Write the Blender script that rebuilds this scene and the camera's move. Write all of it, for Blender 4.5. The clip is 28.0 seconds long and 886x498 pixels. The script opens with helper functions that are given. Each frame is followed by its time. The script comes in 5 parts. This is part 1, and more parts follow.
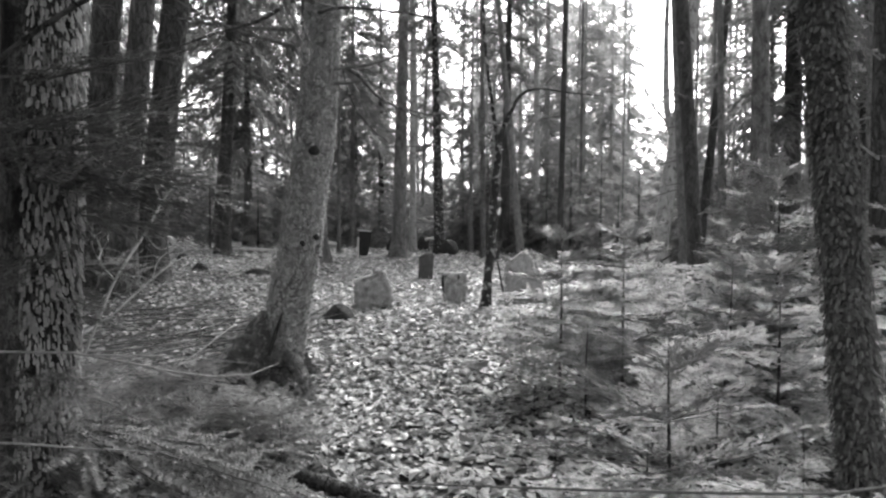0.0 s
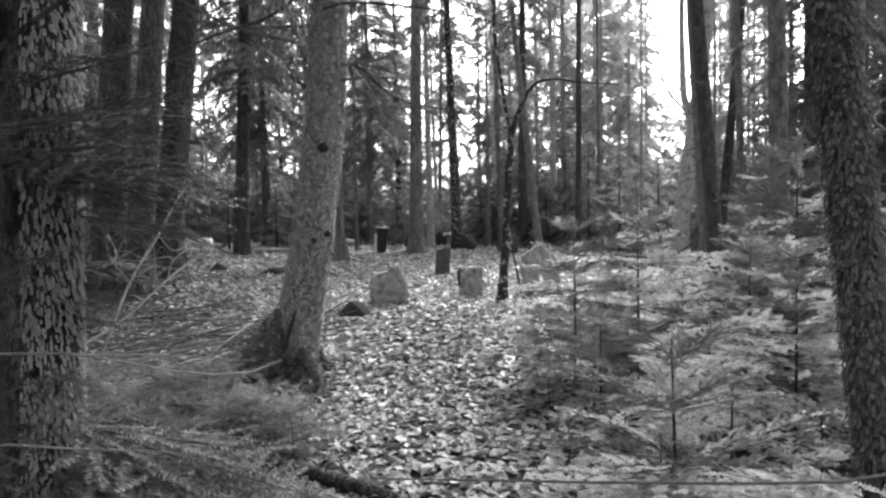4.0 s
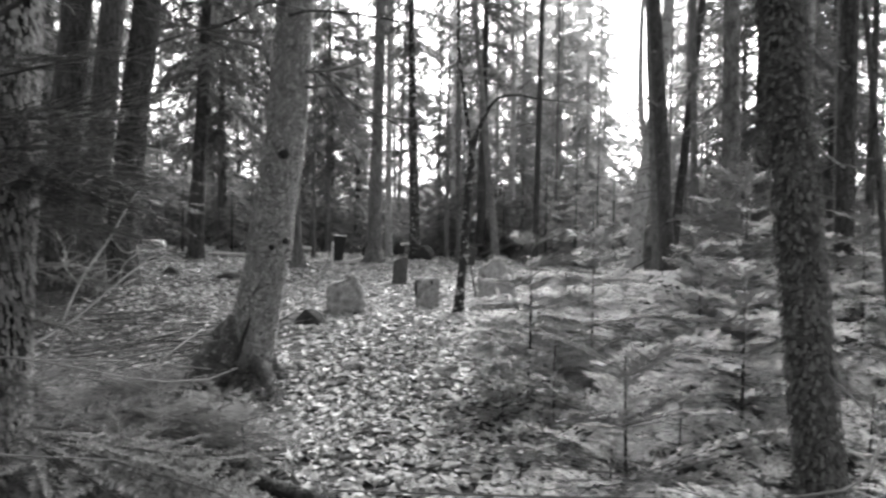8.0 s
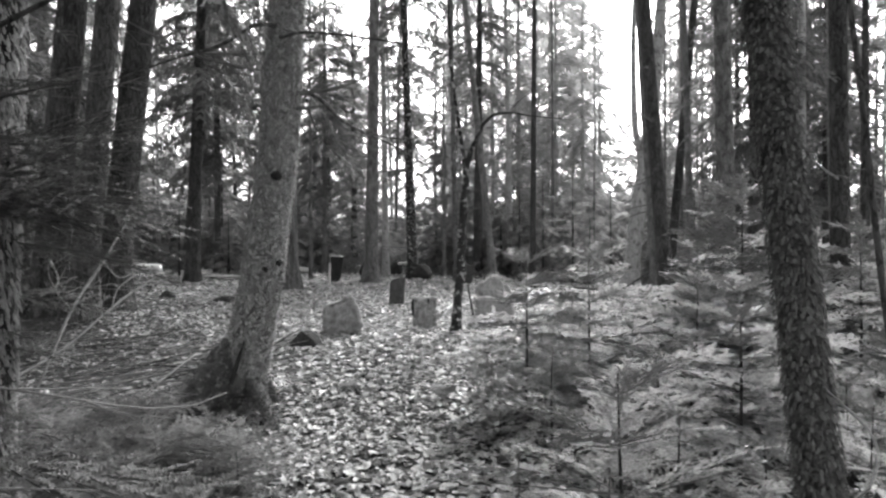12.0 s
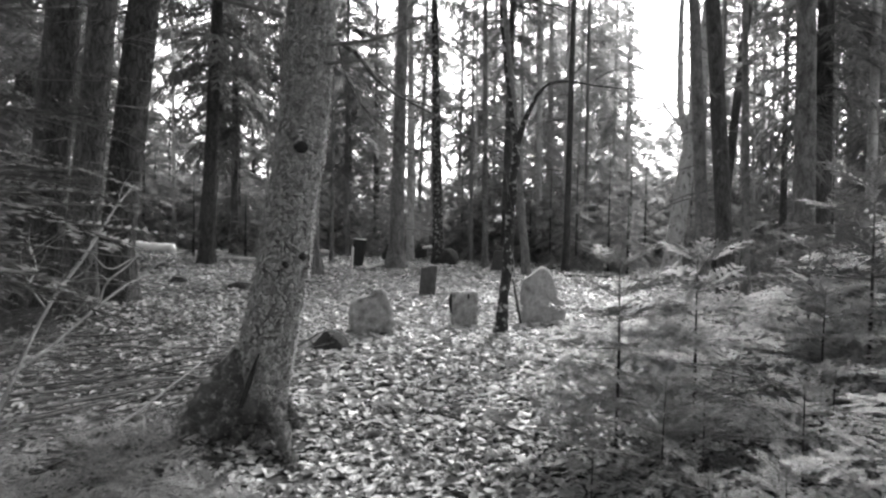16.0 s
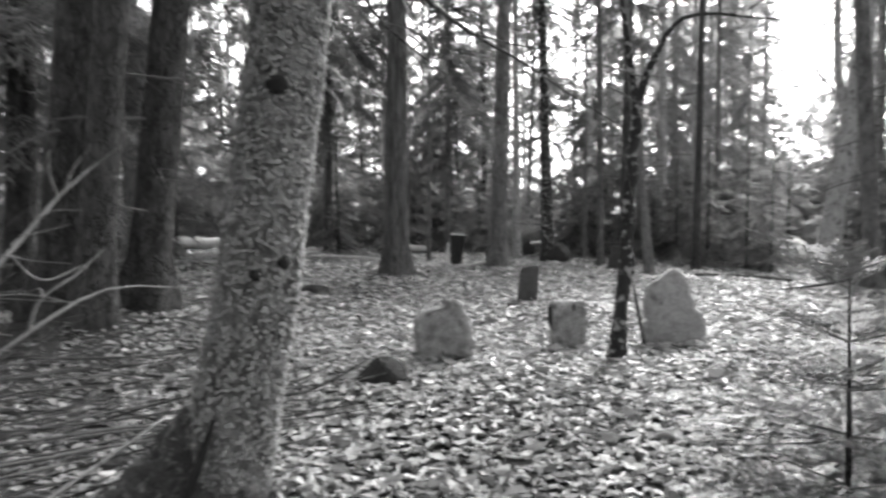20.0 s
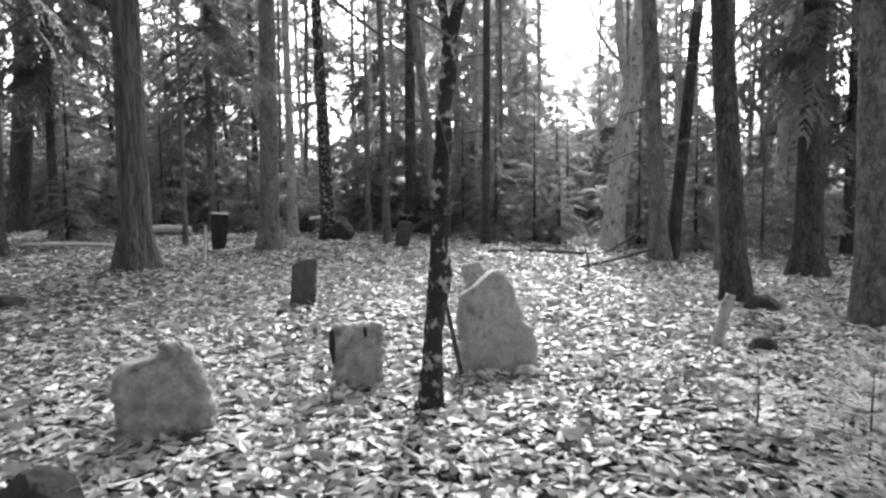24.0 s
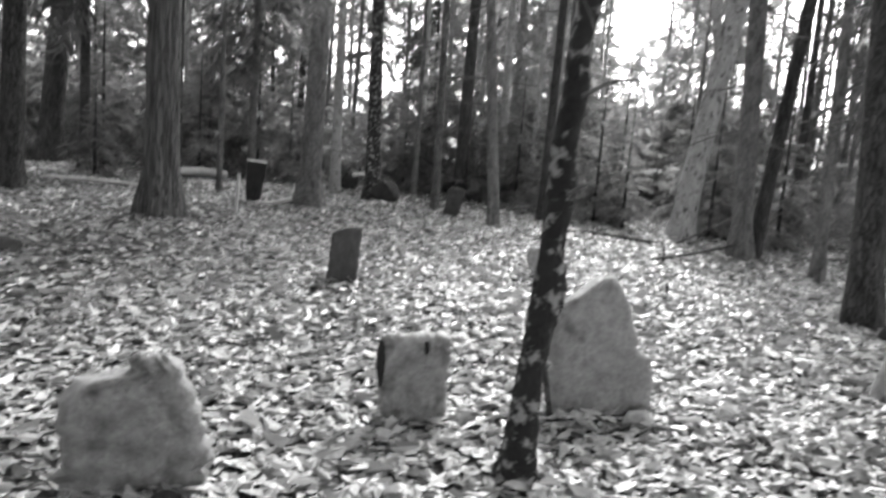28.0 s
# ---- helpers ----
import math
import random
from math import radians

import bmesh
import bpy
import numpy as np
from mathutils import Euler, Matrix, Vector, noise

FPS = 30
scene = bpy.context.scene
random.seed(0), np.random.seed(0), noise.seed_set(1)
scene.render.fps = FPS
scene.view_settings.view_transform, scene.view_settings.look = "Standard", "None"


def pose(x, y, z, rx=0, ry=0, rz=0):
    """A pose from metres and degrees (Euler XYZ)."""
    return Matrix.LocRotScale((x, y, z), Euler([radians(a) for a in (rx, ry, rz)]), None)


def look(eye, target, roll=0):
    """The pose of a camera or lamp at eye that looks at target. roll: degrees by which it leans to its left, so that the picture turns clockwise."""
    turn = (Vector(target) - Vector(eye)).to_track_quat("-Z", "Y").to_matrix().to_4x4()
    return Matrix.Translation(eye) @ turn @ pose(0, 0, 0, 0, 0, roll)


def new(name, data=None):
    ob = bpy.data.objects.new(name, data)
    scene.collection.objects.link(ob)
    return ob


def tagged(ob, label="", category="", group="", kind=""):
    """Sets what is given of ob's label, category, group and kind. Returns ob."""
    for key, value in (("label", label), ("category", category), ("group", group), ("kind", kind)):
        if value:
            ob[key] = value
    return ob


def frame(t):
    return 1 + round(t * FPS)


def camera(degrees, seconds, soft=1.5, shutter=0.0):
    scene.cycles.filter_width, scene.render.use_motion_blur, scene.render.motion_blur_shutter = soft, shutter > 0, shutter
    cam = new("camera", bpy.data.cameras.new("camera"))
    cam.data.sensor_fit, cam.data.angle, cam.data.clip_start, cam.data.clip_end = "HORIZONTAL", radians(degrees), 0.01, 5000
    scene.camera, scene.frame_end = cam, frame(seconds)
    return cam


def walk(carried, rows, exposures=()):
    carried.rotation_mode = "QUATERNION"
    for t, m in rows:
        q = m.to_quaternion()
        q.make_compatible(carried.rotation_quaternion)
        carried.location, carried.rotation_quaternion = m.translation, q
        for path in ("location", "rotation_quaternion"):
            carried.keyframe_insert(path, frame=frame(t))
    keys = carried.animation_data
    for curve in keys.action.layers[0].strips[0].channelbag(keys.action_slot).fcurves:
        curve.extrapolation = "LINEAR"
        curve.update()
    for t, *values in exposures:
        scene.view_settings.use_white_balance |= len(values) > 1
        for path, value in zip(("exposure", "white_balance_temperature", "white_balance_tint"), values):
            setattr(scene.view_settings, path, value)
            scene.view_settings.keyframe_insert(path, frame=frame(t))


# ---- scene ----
cam = camera(62.7, 28.0, soft=2.4, shutter=0.65)
PATH = [
    (0, (0.249, 0.107, 1.401), (-0.022, 2.087, 1.32), 0.5),
    (0.5, (0.243, 0.122, 1.396), (-0.062, 2.097, 1.307), -0.1),
    (1, (0.238, 0.122, 1.397), (-0.135, 2.084, 1.299), -0.4),
    (1.5, (0.253, 0.125, 1.395), (-0.137, 2.084, 1.29), -0.6),
    (2, (0.272, 0.134, 1.393), (-0.1, 2.096, 1.285), -0.6),
    (2.5, (0.301, 0.145, 1.384), (-0.027, 2.115, 1.278), -0.6),
    (3, (0.323, 0.162, 1.38), (0.001, 2.133, 1.276), -0.9),
    (3.5, (0.331, 0.168, 1.381), (0.0, 2.138, 1.282), -1.1),
    (5.5, (0.317, 0.135, 1.392), (0.019, 2.111, 1.311), -0.5),
    (6, (0.308, 0.136, 1.393), (0.009, 2.112, 1.312), -0.2),
    (6.5, (0.304, 0.142, 1.392), (0.004, 2.118, 1.311), -0.0),
    (7, (0.301, 0.144, 1.395), (-0.002, 2.119, 1.317), 0.2),
    (7.5, (0.301, 0.146, 1.392), (0.001, 2.122, 1.318), 0.5),
    (8, (0.317, 0.139, 1.396), (0.107, 2.127, 1.331), 0.9),
    (8.5, (0.345, 0.135, 1.399), (0.252, 2.133, 1.352), 1.4),
    (9, (0.357, 0.127, 1.402), (0.31, 2.126, 1.369), 1.2),
    (9.5, (0.362, 0.121, 1.409), (0.295, 2.12, 1.385), 1.1),
    (10, (0.353, 0.122, 1.407), (0.225, 2.117, 1.39), 0.7),
    (10.5, (0.343, 0.133, 1.402), (0.175, 2.125, 1.391), 0.7),
    (11, (0.353, 0.139, 1.404), (0.171, 2.131, 1.395), 0.7),
    (11.5, (0.371, 0.147, 1.398), (0.178, 2.138, 1.388), -0.5),
    (12, (0.352, 0.175, 1.396), (0.146, 2.164, 1.382), -0.2),
    (12.5, (0.297, 0.278, 1.382), (0.084, 2.267, 1.363), 0.6),
    (14.5, (0.153, 1.041, 1.419), (-0.144, 3.019, 1.387), 0.6),
    (15, (0.094, 1.226, 1.423), (-0.271, 3.192, 1.382), 0.3),
    (15.5, (-0.102, 1.463, 1.459), (-0.417, 3.437, 1.392), -0.1),
    (16, (-0.176, 1.589, 1.48), (-0.428, 3.572, 1.414), 0.9),
    (16.5, (-0.169, 1.861, 1.438), (-0.461, 3.839, 1.382), 0.1),
    (17, (-0.072, 2.199, 1.474), (-0.386, 4.172, 1.393), -1.0),
    (17.5, (-0.036, 2.376, 1.467), (-0.329, 4.352, 1.357), -0.8),
    (18, (-0.185, 2.755, 1.451), (-0.4, 4.74, 1.332), -0.6),
    (18.5, (-0.28, 3.031, 1.471), (-0.525, 5.012, 1.344), -1.2),
    (19, (-0.326, 3.46, 1.43), (-1.074, 5.314, 1.372), -1.8),
    (19.5, (-0.207, 3.801, 1.446), (-0.978, 5.645, 1.373), -2.4),
    (20, (-0.249, 3.95, 1.428), (-0.813, 5.867, 1.346), 0.1),
    (20.5, (-0.558, 4.232, 1.437), (-0.997, 6.18, 1.337), 0.9),
    (21, (-0.668, 4.355, 1.492), (-1.003, 6.325, 1.401), 1.3),
    (21.5, (-0.682, 4.543, 1.474), (-1.001, 6.517, 1.441), 0.6),
    (22, (-0.579, 5.07, 1.485), (-0.715, 7.065, 1.435), 1.1),
    (22.5, (-0.533, 5.368, 1.559), (-0.582, 7.365, 1.458), 1.5),
    (24.5, (-0.624, 6.784, 1.59), (-0.593, 8.776, 1.414), -0.9),
    (25, (-0.743, 7.046, 1.603), (-0.642, 9.038, 1.457), 1.1),
    (25.5, (-0.857, 7.254, 1.674), (-0.727, 9.247, 1.57), 1.3),
    (26, (-0.781, 7.549, 1.657), (-0.736, 9.548, 1.599), 0.2),
    (26.5, (-0.645, 7.753, 1.678), (-0.727, 9.751, 1.676), -1.1),
    (27, (-0.644, 7.788, 1.672), (-0.614, 9.787, 1.678), 1.0),
    (27.5, (-0.736, 7.861, 1.625), (-0.742, 9.857, 1.503), 3.7),
    (28, (-0.937, 8.036, 1.585), (-1.006, 10.016, 1.31), 4.5),
]
EXPOSURES = [(0, 1.98), (12, 1.98), (15, 1.88), (18, 1.88), (21, 2.04), (28, 2.08)]
walk(cam, [(t, look(eye, target, roll)) for t, eye, target, roll in PATH], EXPOSURES)

# ---- light ----
SUN_AZ, SUN_EL = 12.0, 40.0          # degrees to the right of +y, and above the horizon
world = bpy.data.worlds.new("sky")
scene.world = world
world.use_nodes = True
wn, wl = world.node_tree.nodes, world.node_tree.links
wn.clear()
sky = wn.new("ShaderNodeTexSky")
sky.sky_type, sky.sun_disc = "NISHITA", False
sky.sun_elevation, sky.sun_rotation = radians(SUN_EL), radians(SUN_AZ)
sky.air_density, sky.dust_density = 1.6, 4.0
grey_sky = wn.new("ShaderNodeRGBToBW")
bgd = wn.new("ShaderNodeBackground")
bgd.inputs["Strength"].default_value = 0.15
wout = wn.new("ShaderNodeOutputWorld")
wl.new(sky.outputs[0], grey_sky.inputs[0])
wl.new(grey_sky.outputs[0], bgd.inputs["Color"])
wl.new(bgd.outputs[0], wout.inputs["Surface"])
sun_data = bpy.data.lights.new("sun", "SUN")
sun_data.energy, sun_data.angle, sun_data.color = 2.6, radians(9), (1, 1, 1)
sun = new("sun", sun_data)
_az, _el = radians(SUN_AZ), radians(SUN_EL)
sun.matrix_world = look((0, 0, 30), Vector((0, 0, 30)) - Vector((math.sin(_az) * math.cos(_el), math.cos(_az) * math.cos(_el), math.sin(_el))))

# ---- materials, all in greys ----
MATS = {}


def material(name, dark, light, scale=6.0, stretch=(1, 1, 1), rough=0.85, bump=0.4, bump_scale=None, bump_dist=0.02, fine=40.0, spots=None, island=0.0, rand=0.0, spec=0.25, translucent=0.0, cracks=0.0, crack_scale=8.0):
    """A grey surface: two noises between dark and light, optional pale or dark spots, cracks and variation by piece."""
    m = bpy.data.materials.new(name)
    m.use_nodes = True
    n, l = m.node_tree.nodes, m.node_tree.links
    b = n["Principled BSDF"]
    tc = n.new("ShaderNodeTexCoord")
    mp = n.new("ShaderNodeMapping")
    mp.inputs["Scale"].default_value = stretch
    l.new(tc.outputs["Object"], mp.inputs[0])

    def mathn(op, a, c):
        q = n.new("ShaderNodeMath")
        q.operation = op
        for i, v in enumerate((a, c)):
            if isinstance(v, (int, float)):
                q.inputs[i].default_value = v
            else:
                l.new(v, q.inputs[i])
        return q.outputs[0]

    def tex(s, detail=6.0, r=0.6):
        q = n.new("ShaderNodeTexNoise")
        q.inputs["Scale"].default_value, q.inputs["Detail"].default_value, q.inputs["Roughness"].default_value = s, detail, r
        l.new(mp.outputs[0], q.inputs["Vector"])
        return q.outputs[0]

    def ramp(v, lo, hi):
        q = n.new("ShaderNodeMapRange")
        q.inputs[1].default_value, q.inputs[2].default_value = lo, hi
        l.new(v, q.inputs[0])
        return q.outputs[0]

    big, small = tex(scale), tex(fine, 8.0, 0.7)
    mix = mathn("ADD", mathn("MULTIPLY", ramp(big, 0.3, 0.7), 0.55), mathn("MULTIPLY", ramp(small, 0.3, 0.7), 0.45))
    if island:
        g = n.new("ShaderNodeNewGeometry")
        mix = mathn("ADD", mathn("MULTIPLY", mix, 1 - island), mathn("MULTIPLY", g.outputs["Random Per Island"], island))
    if rand:
        o = n.new("ShaderNodeObjectInfo")
        mix = mathn("ADD", mix, mathn("MULTIPLY", mathn("SUBTRACT", o.outputs["Random"], 0.5), rand))
    value = mathn("ADD", mathn("MULTIPLY", mix, light - dark), dark)
    height = mathn("ADD", big, small)
    if cracks:
        v = n.new("ShaderNodeTexVoronoi")
        v.feature = "DISTANCE_TO_EDGE"
        v.inputs["Scale"].default_value = crack_scale
        warp = n.new("ShaderNodeVectorMath")
        warp.operation = "ADD"
        wob = n.new("ShaderNodeTexNoise")
        wob.inputs["Scale"].default_value = crack_scale * 1.5
        l.new(mp.outputs[0], wob.inputs["Vector"])
        sc = n.new("ShaderNodeVectorMath")
        sc.operation = "SCALE"
        sc.inputs["Scale"].default_value = 0.12
        l.new(wob.outputs["Color"], sc.inputs[0])
        l.new(mp.outputs[0], warp.inputs[0])
        l.new(sc.outputs[0], warp.inputs[1])
        l.new(warp.outputs[0], v.inputs["Vector"])
        open_ = ramp(v.outputs["Distance"], 0.0, 0.12)
        value = mathn("MULTIPLY", value, mathn("ADD", mathn("MULTIPLY", open_, cracks), 1 - cracks))
        height = mathn("ADD", height, mathn("MULTIPLY", open_, 1.2))
    if spots:
        s_scale, lo, hi, to = spots
        sp = ramp(tex(s_scale, 4.0, 0.55), lo, hi)
        value = mathn("ADD", mathn("MULTIPLY", value, mathn("SUBTRACT", 1.0, sp)), mathn("MULTIPLY", sp, to))
    col = n.new("ShaderNodeCombineColor")
    for i in range(3):
        l.new(value, col.inputs[i])
    l.new(col.outputs[0], b.inputs["Base Color"])
    b.inputs["Roughness"].default_value = rough
    b.inputs["Specular IOR Level"].default_value = spec
    if bump:
        bp = n.new("ShaderNodeBump")
        bp.inputs["Strength"].default_value, bp.inputs["Distance"].default_value = bump, bump_dist
        l.new(height, bp.inputs["Height"])
        l.new(bp.outputs[0], b.inputs["Normal"])
    if translucent:
        out = n["Material Output"]
        tr = n.new("ShaderNodeBsdfTranslucent")
        l.new(col.outputs[0], tr.inputs["Color"])
        ms = n.new("ShaderNodeMixShader")
        ms.inputs[0].default_value = translucent
        l.new(b.outputs[0], ms.inputs[1])
        l.new(tr.outputs[0], ms.inputs[2])
        l.new(ms.outputs[0], out.inputs["Surface"])
    MATS[name] = m
    return m


M_GROUND = material("forest_soil", 0.012, 0.08, scale=2.5, fine=22, bump=0.9, bump_dist=0.03, rough=0.95, spots=(14, 0.58, 0.68, 0.2))
M_LEAF = material("dry_leaf", 0.12, 0.58, scale=14, fine=90, island=0.72, bump=0.25, bump_dist=0.004, rough=0.5, spec=0.5, translucent=0.2)
M_OLD_LEAF = material("old_leaf", 0.07, 0.3, scale=14, fine=90, island=0.7, bump=0.25, bump_dist=0.004, rough=0.5, translucent=0.1, spec=0.5)
M_NEEDLE = material("fir_needle", 0.04, 0.6, scale=6, fine=20, island=0.35, bump=0, rough=0.45, spec=0.5, translucent=0.08, rand=0.3)
M_NEEDLE_DARK = material("spruce_needle", 0.06, 0.25, scale=1.5, fine=12, island=0.5, bump=0, rough=0.6, spec=0.3, translucent=0.45, rand=0.3)
# shaded copy of the spruce needle, darkened by colour for the low boughs
M_NEEDLE_SHADE = material("shaded_bough_needle", 0.035, 0.16, scale=1.5, fine=12, island=0.5, bump=0, rough=0.6, spec=0.3, translucent=0.25)
# in-between needle copy, a half-lit tone painted into the colour
M_NEEDLE_MID = material("painted_half_lit_needle", 0.09, 0.30, scale=1.5, fine=12, island=0.5, bump=0, rough=0.6, spec=0.3, translucent=0.45)
# pale needle copy: haze and glow of the far wood put into the colour
M_NEEDLE_PALE = material("haze_painted_foliage", 0.2, 0.5, scale=1.5, fine=12, island=0.6, bump=0, rough=0.6, spec=0.3, translucent=0.6)
M_TWIG = material("twig_bark", 0.06, 0.2, scale=12, fine=60, bump=0.3, bump_dist=0.004)
M_FIR_TWIG = material("fir_twig_bark", 0.10, 0.32, scale=12, fine=60, bump=0.3, bump_dist=0.004)
M_DEADWOOD = material("grey_deadwood", 0.08, 0.34, scale=5, stretch=(1, 1, 1), fine=50, bump=0.4, bump_dist=0.006)
M_BARK_MOSSY = material("lichened_bark", 0.03, 0.6, scale=9, fine=38, stretch=(1, 1, 0.6), bump=1.0, bump_dist=0.03, spots=(26, 0.54, 0.64, 0.62), cracks=0.6, crack_scale=34)
M_BARK_MOSS_DARK = material("dark_mossy_bark", 0.02, 0.22, scale=5, stretch=(1, 1, 0.5), fine=45, bump=1.0, bump_dist=0.02, cracks=0.6, crack_scale=26, spots=(4, 0.52, 0.6, 0.02))
M_FLAKE_MID = material("flaky_bark_scale", 0.1, 0.4, scale=5, fine=50, bump=0.5, bump_dist=0.008, island=0.3)
M_FLAKE_GREY = material("lichened_bark_flake", 0.12, 0.52, scale=8, fine=50, bump=0.5, bump_dist=0.008, island=0.3)
M_MOSS = material("dark_moss", 0.02, 0.2, scale=9, fine=60, bump=1.0, bump_dist=0.04, spots=(22, 0.55, 0.66, 0.3))
M_MOSS_TUFT = material("moss_tuft", 0.04, 0.3, scale=9, fine=60, bump=0, island=0.6)
M_BARK_SCALY = material("scaly_bark", 0.03, 0.2, scale=6, fine=40, bump=0.9, bump_dist=0.02, cracks=0.4, crack_scale=22)
M_FLAKE = material("bark_flake", 0.03, 0.22, scale=6, fine=50, bump=0.4, bump_dist=0.006, island=0.6)
M_BARK_DARK = material("dark_bark", 0.01, 0.15, scale=7, fine=22, stretch=(1, 1, 0.35), bump=0.9, bump_dist=0.03, cracks=0.5, crack_scale=14, rand=0.2)
M_BARK_GREY = material("grey_bark", 0.03, 0.34, scale=7, fine=22, stretch=(1, 1, 0.5), bump=0.8, bump_dist=0.02, cracks=0.4, crack_scale=16, rand=0.2)
M_BARK_STRIP = material("shreddy_bark", 0.025, 0.30, scale=9, fine=30, stretch=(1, 1, 0.08), bump=1.0, bump_dist=0.04, cracks=0.5, crack_scale=14)
M_BARK_PALE = material("pale_smooth_bark", 0.16, 0.52, scale=5, fine=24, stretch=(1, 1, 0.6), bump=0.5, bump_dist=0.015, spots=(9, 0.56, 0.66, 0.10))
M_BARK_BLOTCH = material("blotched_bark", 0.012, 0.055, scale=4, fine=30, bump=1.0, bump_dist=0.03, spots=(13, 0.54, 0.62, 0.34))
M_BIRCH = material("birch_bark", 0.62, 0.92, scale=4, fine=30, stretch=(0.3, 1, 1), bump=0.3, bump_dist=0.005, spots=(14, 0.62, 0.68, 0.08))
M_GRANITE = material("lichened_granite", 0.14, 0.50, scale=7, fine=34, bump=0.9, bump_dist=0.02, spots=(6, 0.52, 0.7, 0.14))
M_GRANITE_PALE = material("pale_granite", 0.16, 0.54, scale=6, fine=32, bump=0.8, bump_dist=0.02, spots=(6, 0.53, 0.7, 0.17))
M_SLATE = material("dark_slate", 0.045, 0.10, scale=5, fine=50, bump=0.3, bump_dist=0.008, rough=0.7)
M_BLACK = material("black_slate", 0.014, 0.04, scale=5, fine=40, bump=0.3, bump_dist=0.01)
M_ROCK = material("dark_fieldstone", 0.012, 0.05, scale=6, fine=40, bump=0.8, bump_dist=0.02)
M_PALEWOOD = material("weathered_wood", 0.4, 0.66, scale=5, fine=40, stretch=(1, 1, 0.2), bump=0.3, bump_dist=0.005)

# ---- mesh helpers ----
RNG = np.random.default_rng(7)


def ground_z(x, y):
    """The height of the forest floor."""
    x, y = np.asarray(x, float), np.asarray(y, float)
    ramp = np.clip((y - 12) / 8, 0, 1)
    z = -0.035 * np.clip(x + 0.5, -12, 12) * ramp
    z = z + 0.025 * np.sin(1.3 * x + 0.7) * np.sin(1.1 * y + 0.3) + 0.012 * np.sin(3.7 * x + 1.9 * y)
    s = np.clip((11.0 - y) / 4.5, 0, 1)
    z = z - 0.25 * s * s * (3 - 2 * s) + 0.02 * np.exp(-(((y - 14.0) / 3.0) ** 2))
    z = z + 0.33 * np.exp(-(((x + 6.6) / 1.5) ** 2 + ((y - 11.2) / 1.8) ** 2))
    return z + 0.07 * np.exp(-((x + 2.5) ** 2 + (y - 7.4) ** 2) / 0.5)


def mesh_np(name, verts, tris, mats, index=None, smooth=False):
    me = bpy.data.meshes.new(name)
    verts, tris = np.ascontiguousarray(verts, np.float32), np.ascontiguousarray(tris, np.int32)
    me.vertices.add(len(verts))
    me.vertices.foreach_set("co", verts.ravel())
    me.loops.add(tris.size)
    me.loops.foreach_set("vertex_index", tris.ravel())
    me.polygons.add(len(tris))
    me.polygons.foreach_set("loop_start", np.arange(len(tris), dtype=np.int32) * 3)
    if index is not None:
        me.polygons.foreach_set("material_index", np.ascontiguousarray(index, np.int32))
    me.polygons.foreach_set("use_smooth", np.full(len(tris), smooth))
    for m in mats:
        me.materials.append(m)
    me.update(calc_edges=True)
    return me


def joined(pieces):
    """Joins (verts, tris) pieces into one pair."""
    vs, ts, n = [], [], 0
    for v, t in pieces:
        vs.append(v)
        ts.append(np.asarray(t) + n)
        n += len(v)
    return np.concatenate(vs), np.concatenate(ts)


def part(name, me, parent, label="", at=(0, 0, 0), turn=0.0, scale=1.0):
    ob = new(name, me)
    ob.parent = parent
    ob.location, ob.rotation_euler[2] = at, turn
    ob.scale = (scale, scale, scale)
    return tagged(ob, label=label)


def thing(name, at, label, category, group="", kind="", turn=0.0, scale=1.0):
    ob = new(name)
    ob.empty_display_size = 0.2
    ob.location, ob.rotation_euler[2] = at, turn
    ob.scale = (scale, scale, scale)
    return tagged(ob, label, category, group, kind)


def tube(points, radii, sides=8, rough=0.0, rng=RNG, ridges=0, ridge=0.0):
    """A tapered tube along points with uneven rings and closed ends."""
    p, r = np.asarray(points, float), np.asarray(radii, float)
    k = len(p)
    d = np.gradient(p, axis=0)
    d /= np.linalg.norm(d, axis=1, keepdims=True) + 1e-9
    ref = np.where(np.abs(d[:, 2:3]) > 0.8, np.array([[1.0, 0, 0]]), np.array([[0, 0, 1.0]]))
    ref = ref[k // 2 : k // 2 + 1].repeat(k, 0)
    u = np.cross(d, ref)
    u /= np.linalg.norm(u, axis=1, keepdims=True) + 1e-9
    w = np.cross(d, u)
    a = np.arange(sides) * 2 * np.pi / sides
    rr = r[:, None] * (1 + rough * rng.uniform(-1, 1, (k, sides)))
    if ridges:
        rr = rr * (1 + ridge * np.cos(a * ridges + rng.uniform(0, 6))[None])
    v = p[:, None] + rr[..., None] * (np.cos(a)[None, :, None] * u[:, None] + np.sin(a)[None, :, None] * w[:, None])
    v = v.reshape(-1, 3)
    i, j = np.meshgrid(np.arange(k - 1), np.arange(sides), indexing="ij")
    q0, q1 = i * sides + j, i * sides + (j + 1) % sides
    t = np.concatenate([np.stack([q0, q1, q1 + sides], -1).reshape(-1, 3), np.stack([q0, q1 + sides, q0 + sides], -1).reshape(-1, 3)])
    v = np.concatenate([v, p[:1], p[-1:]])
    s = np.arange(sides)
    t = np.concatenate([t, np.stack([np.full(sides, k * sides), (s + 1) % sides, s], -1), np.stack([np.full(sides, k * sides + 1), (k - 1) * sides + s, (k - 1) * sides + (s + 1) % sides], -1)])
    return v, t


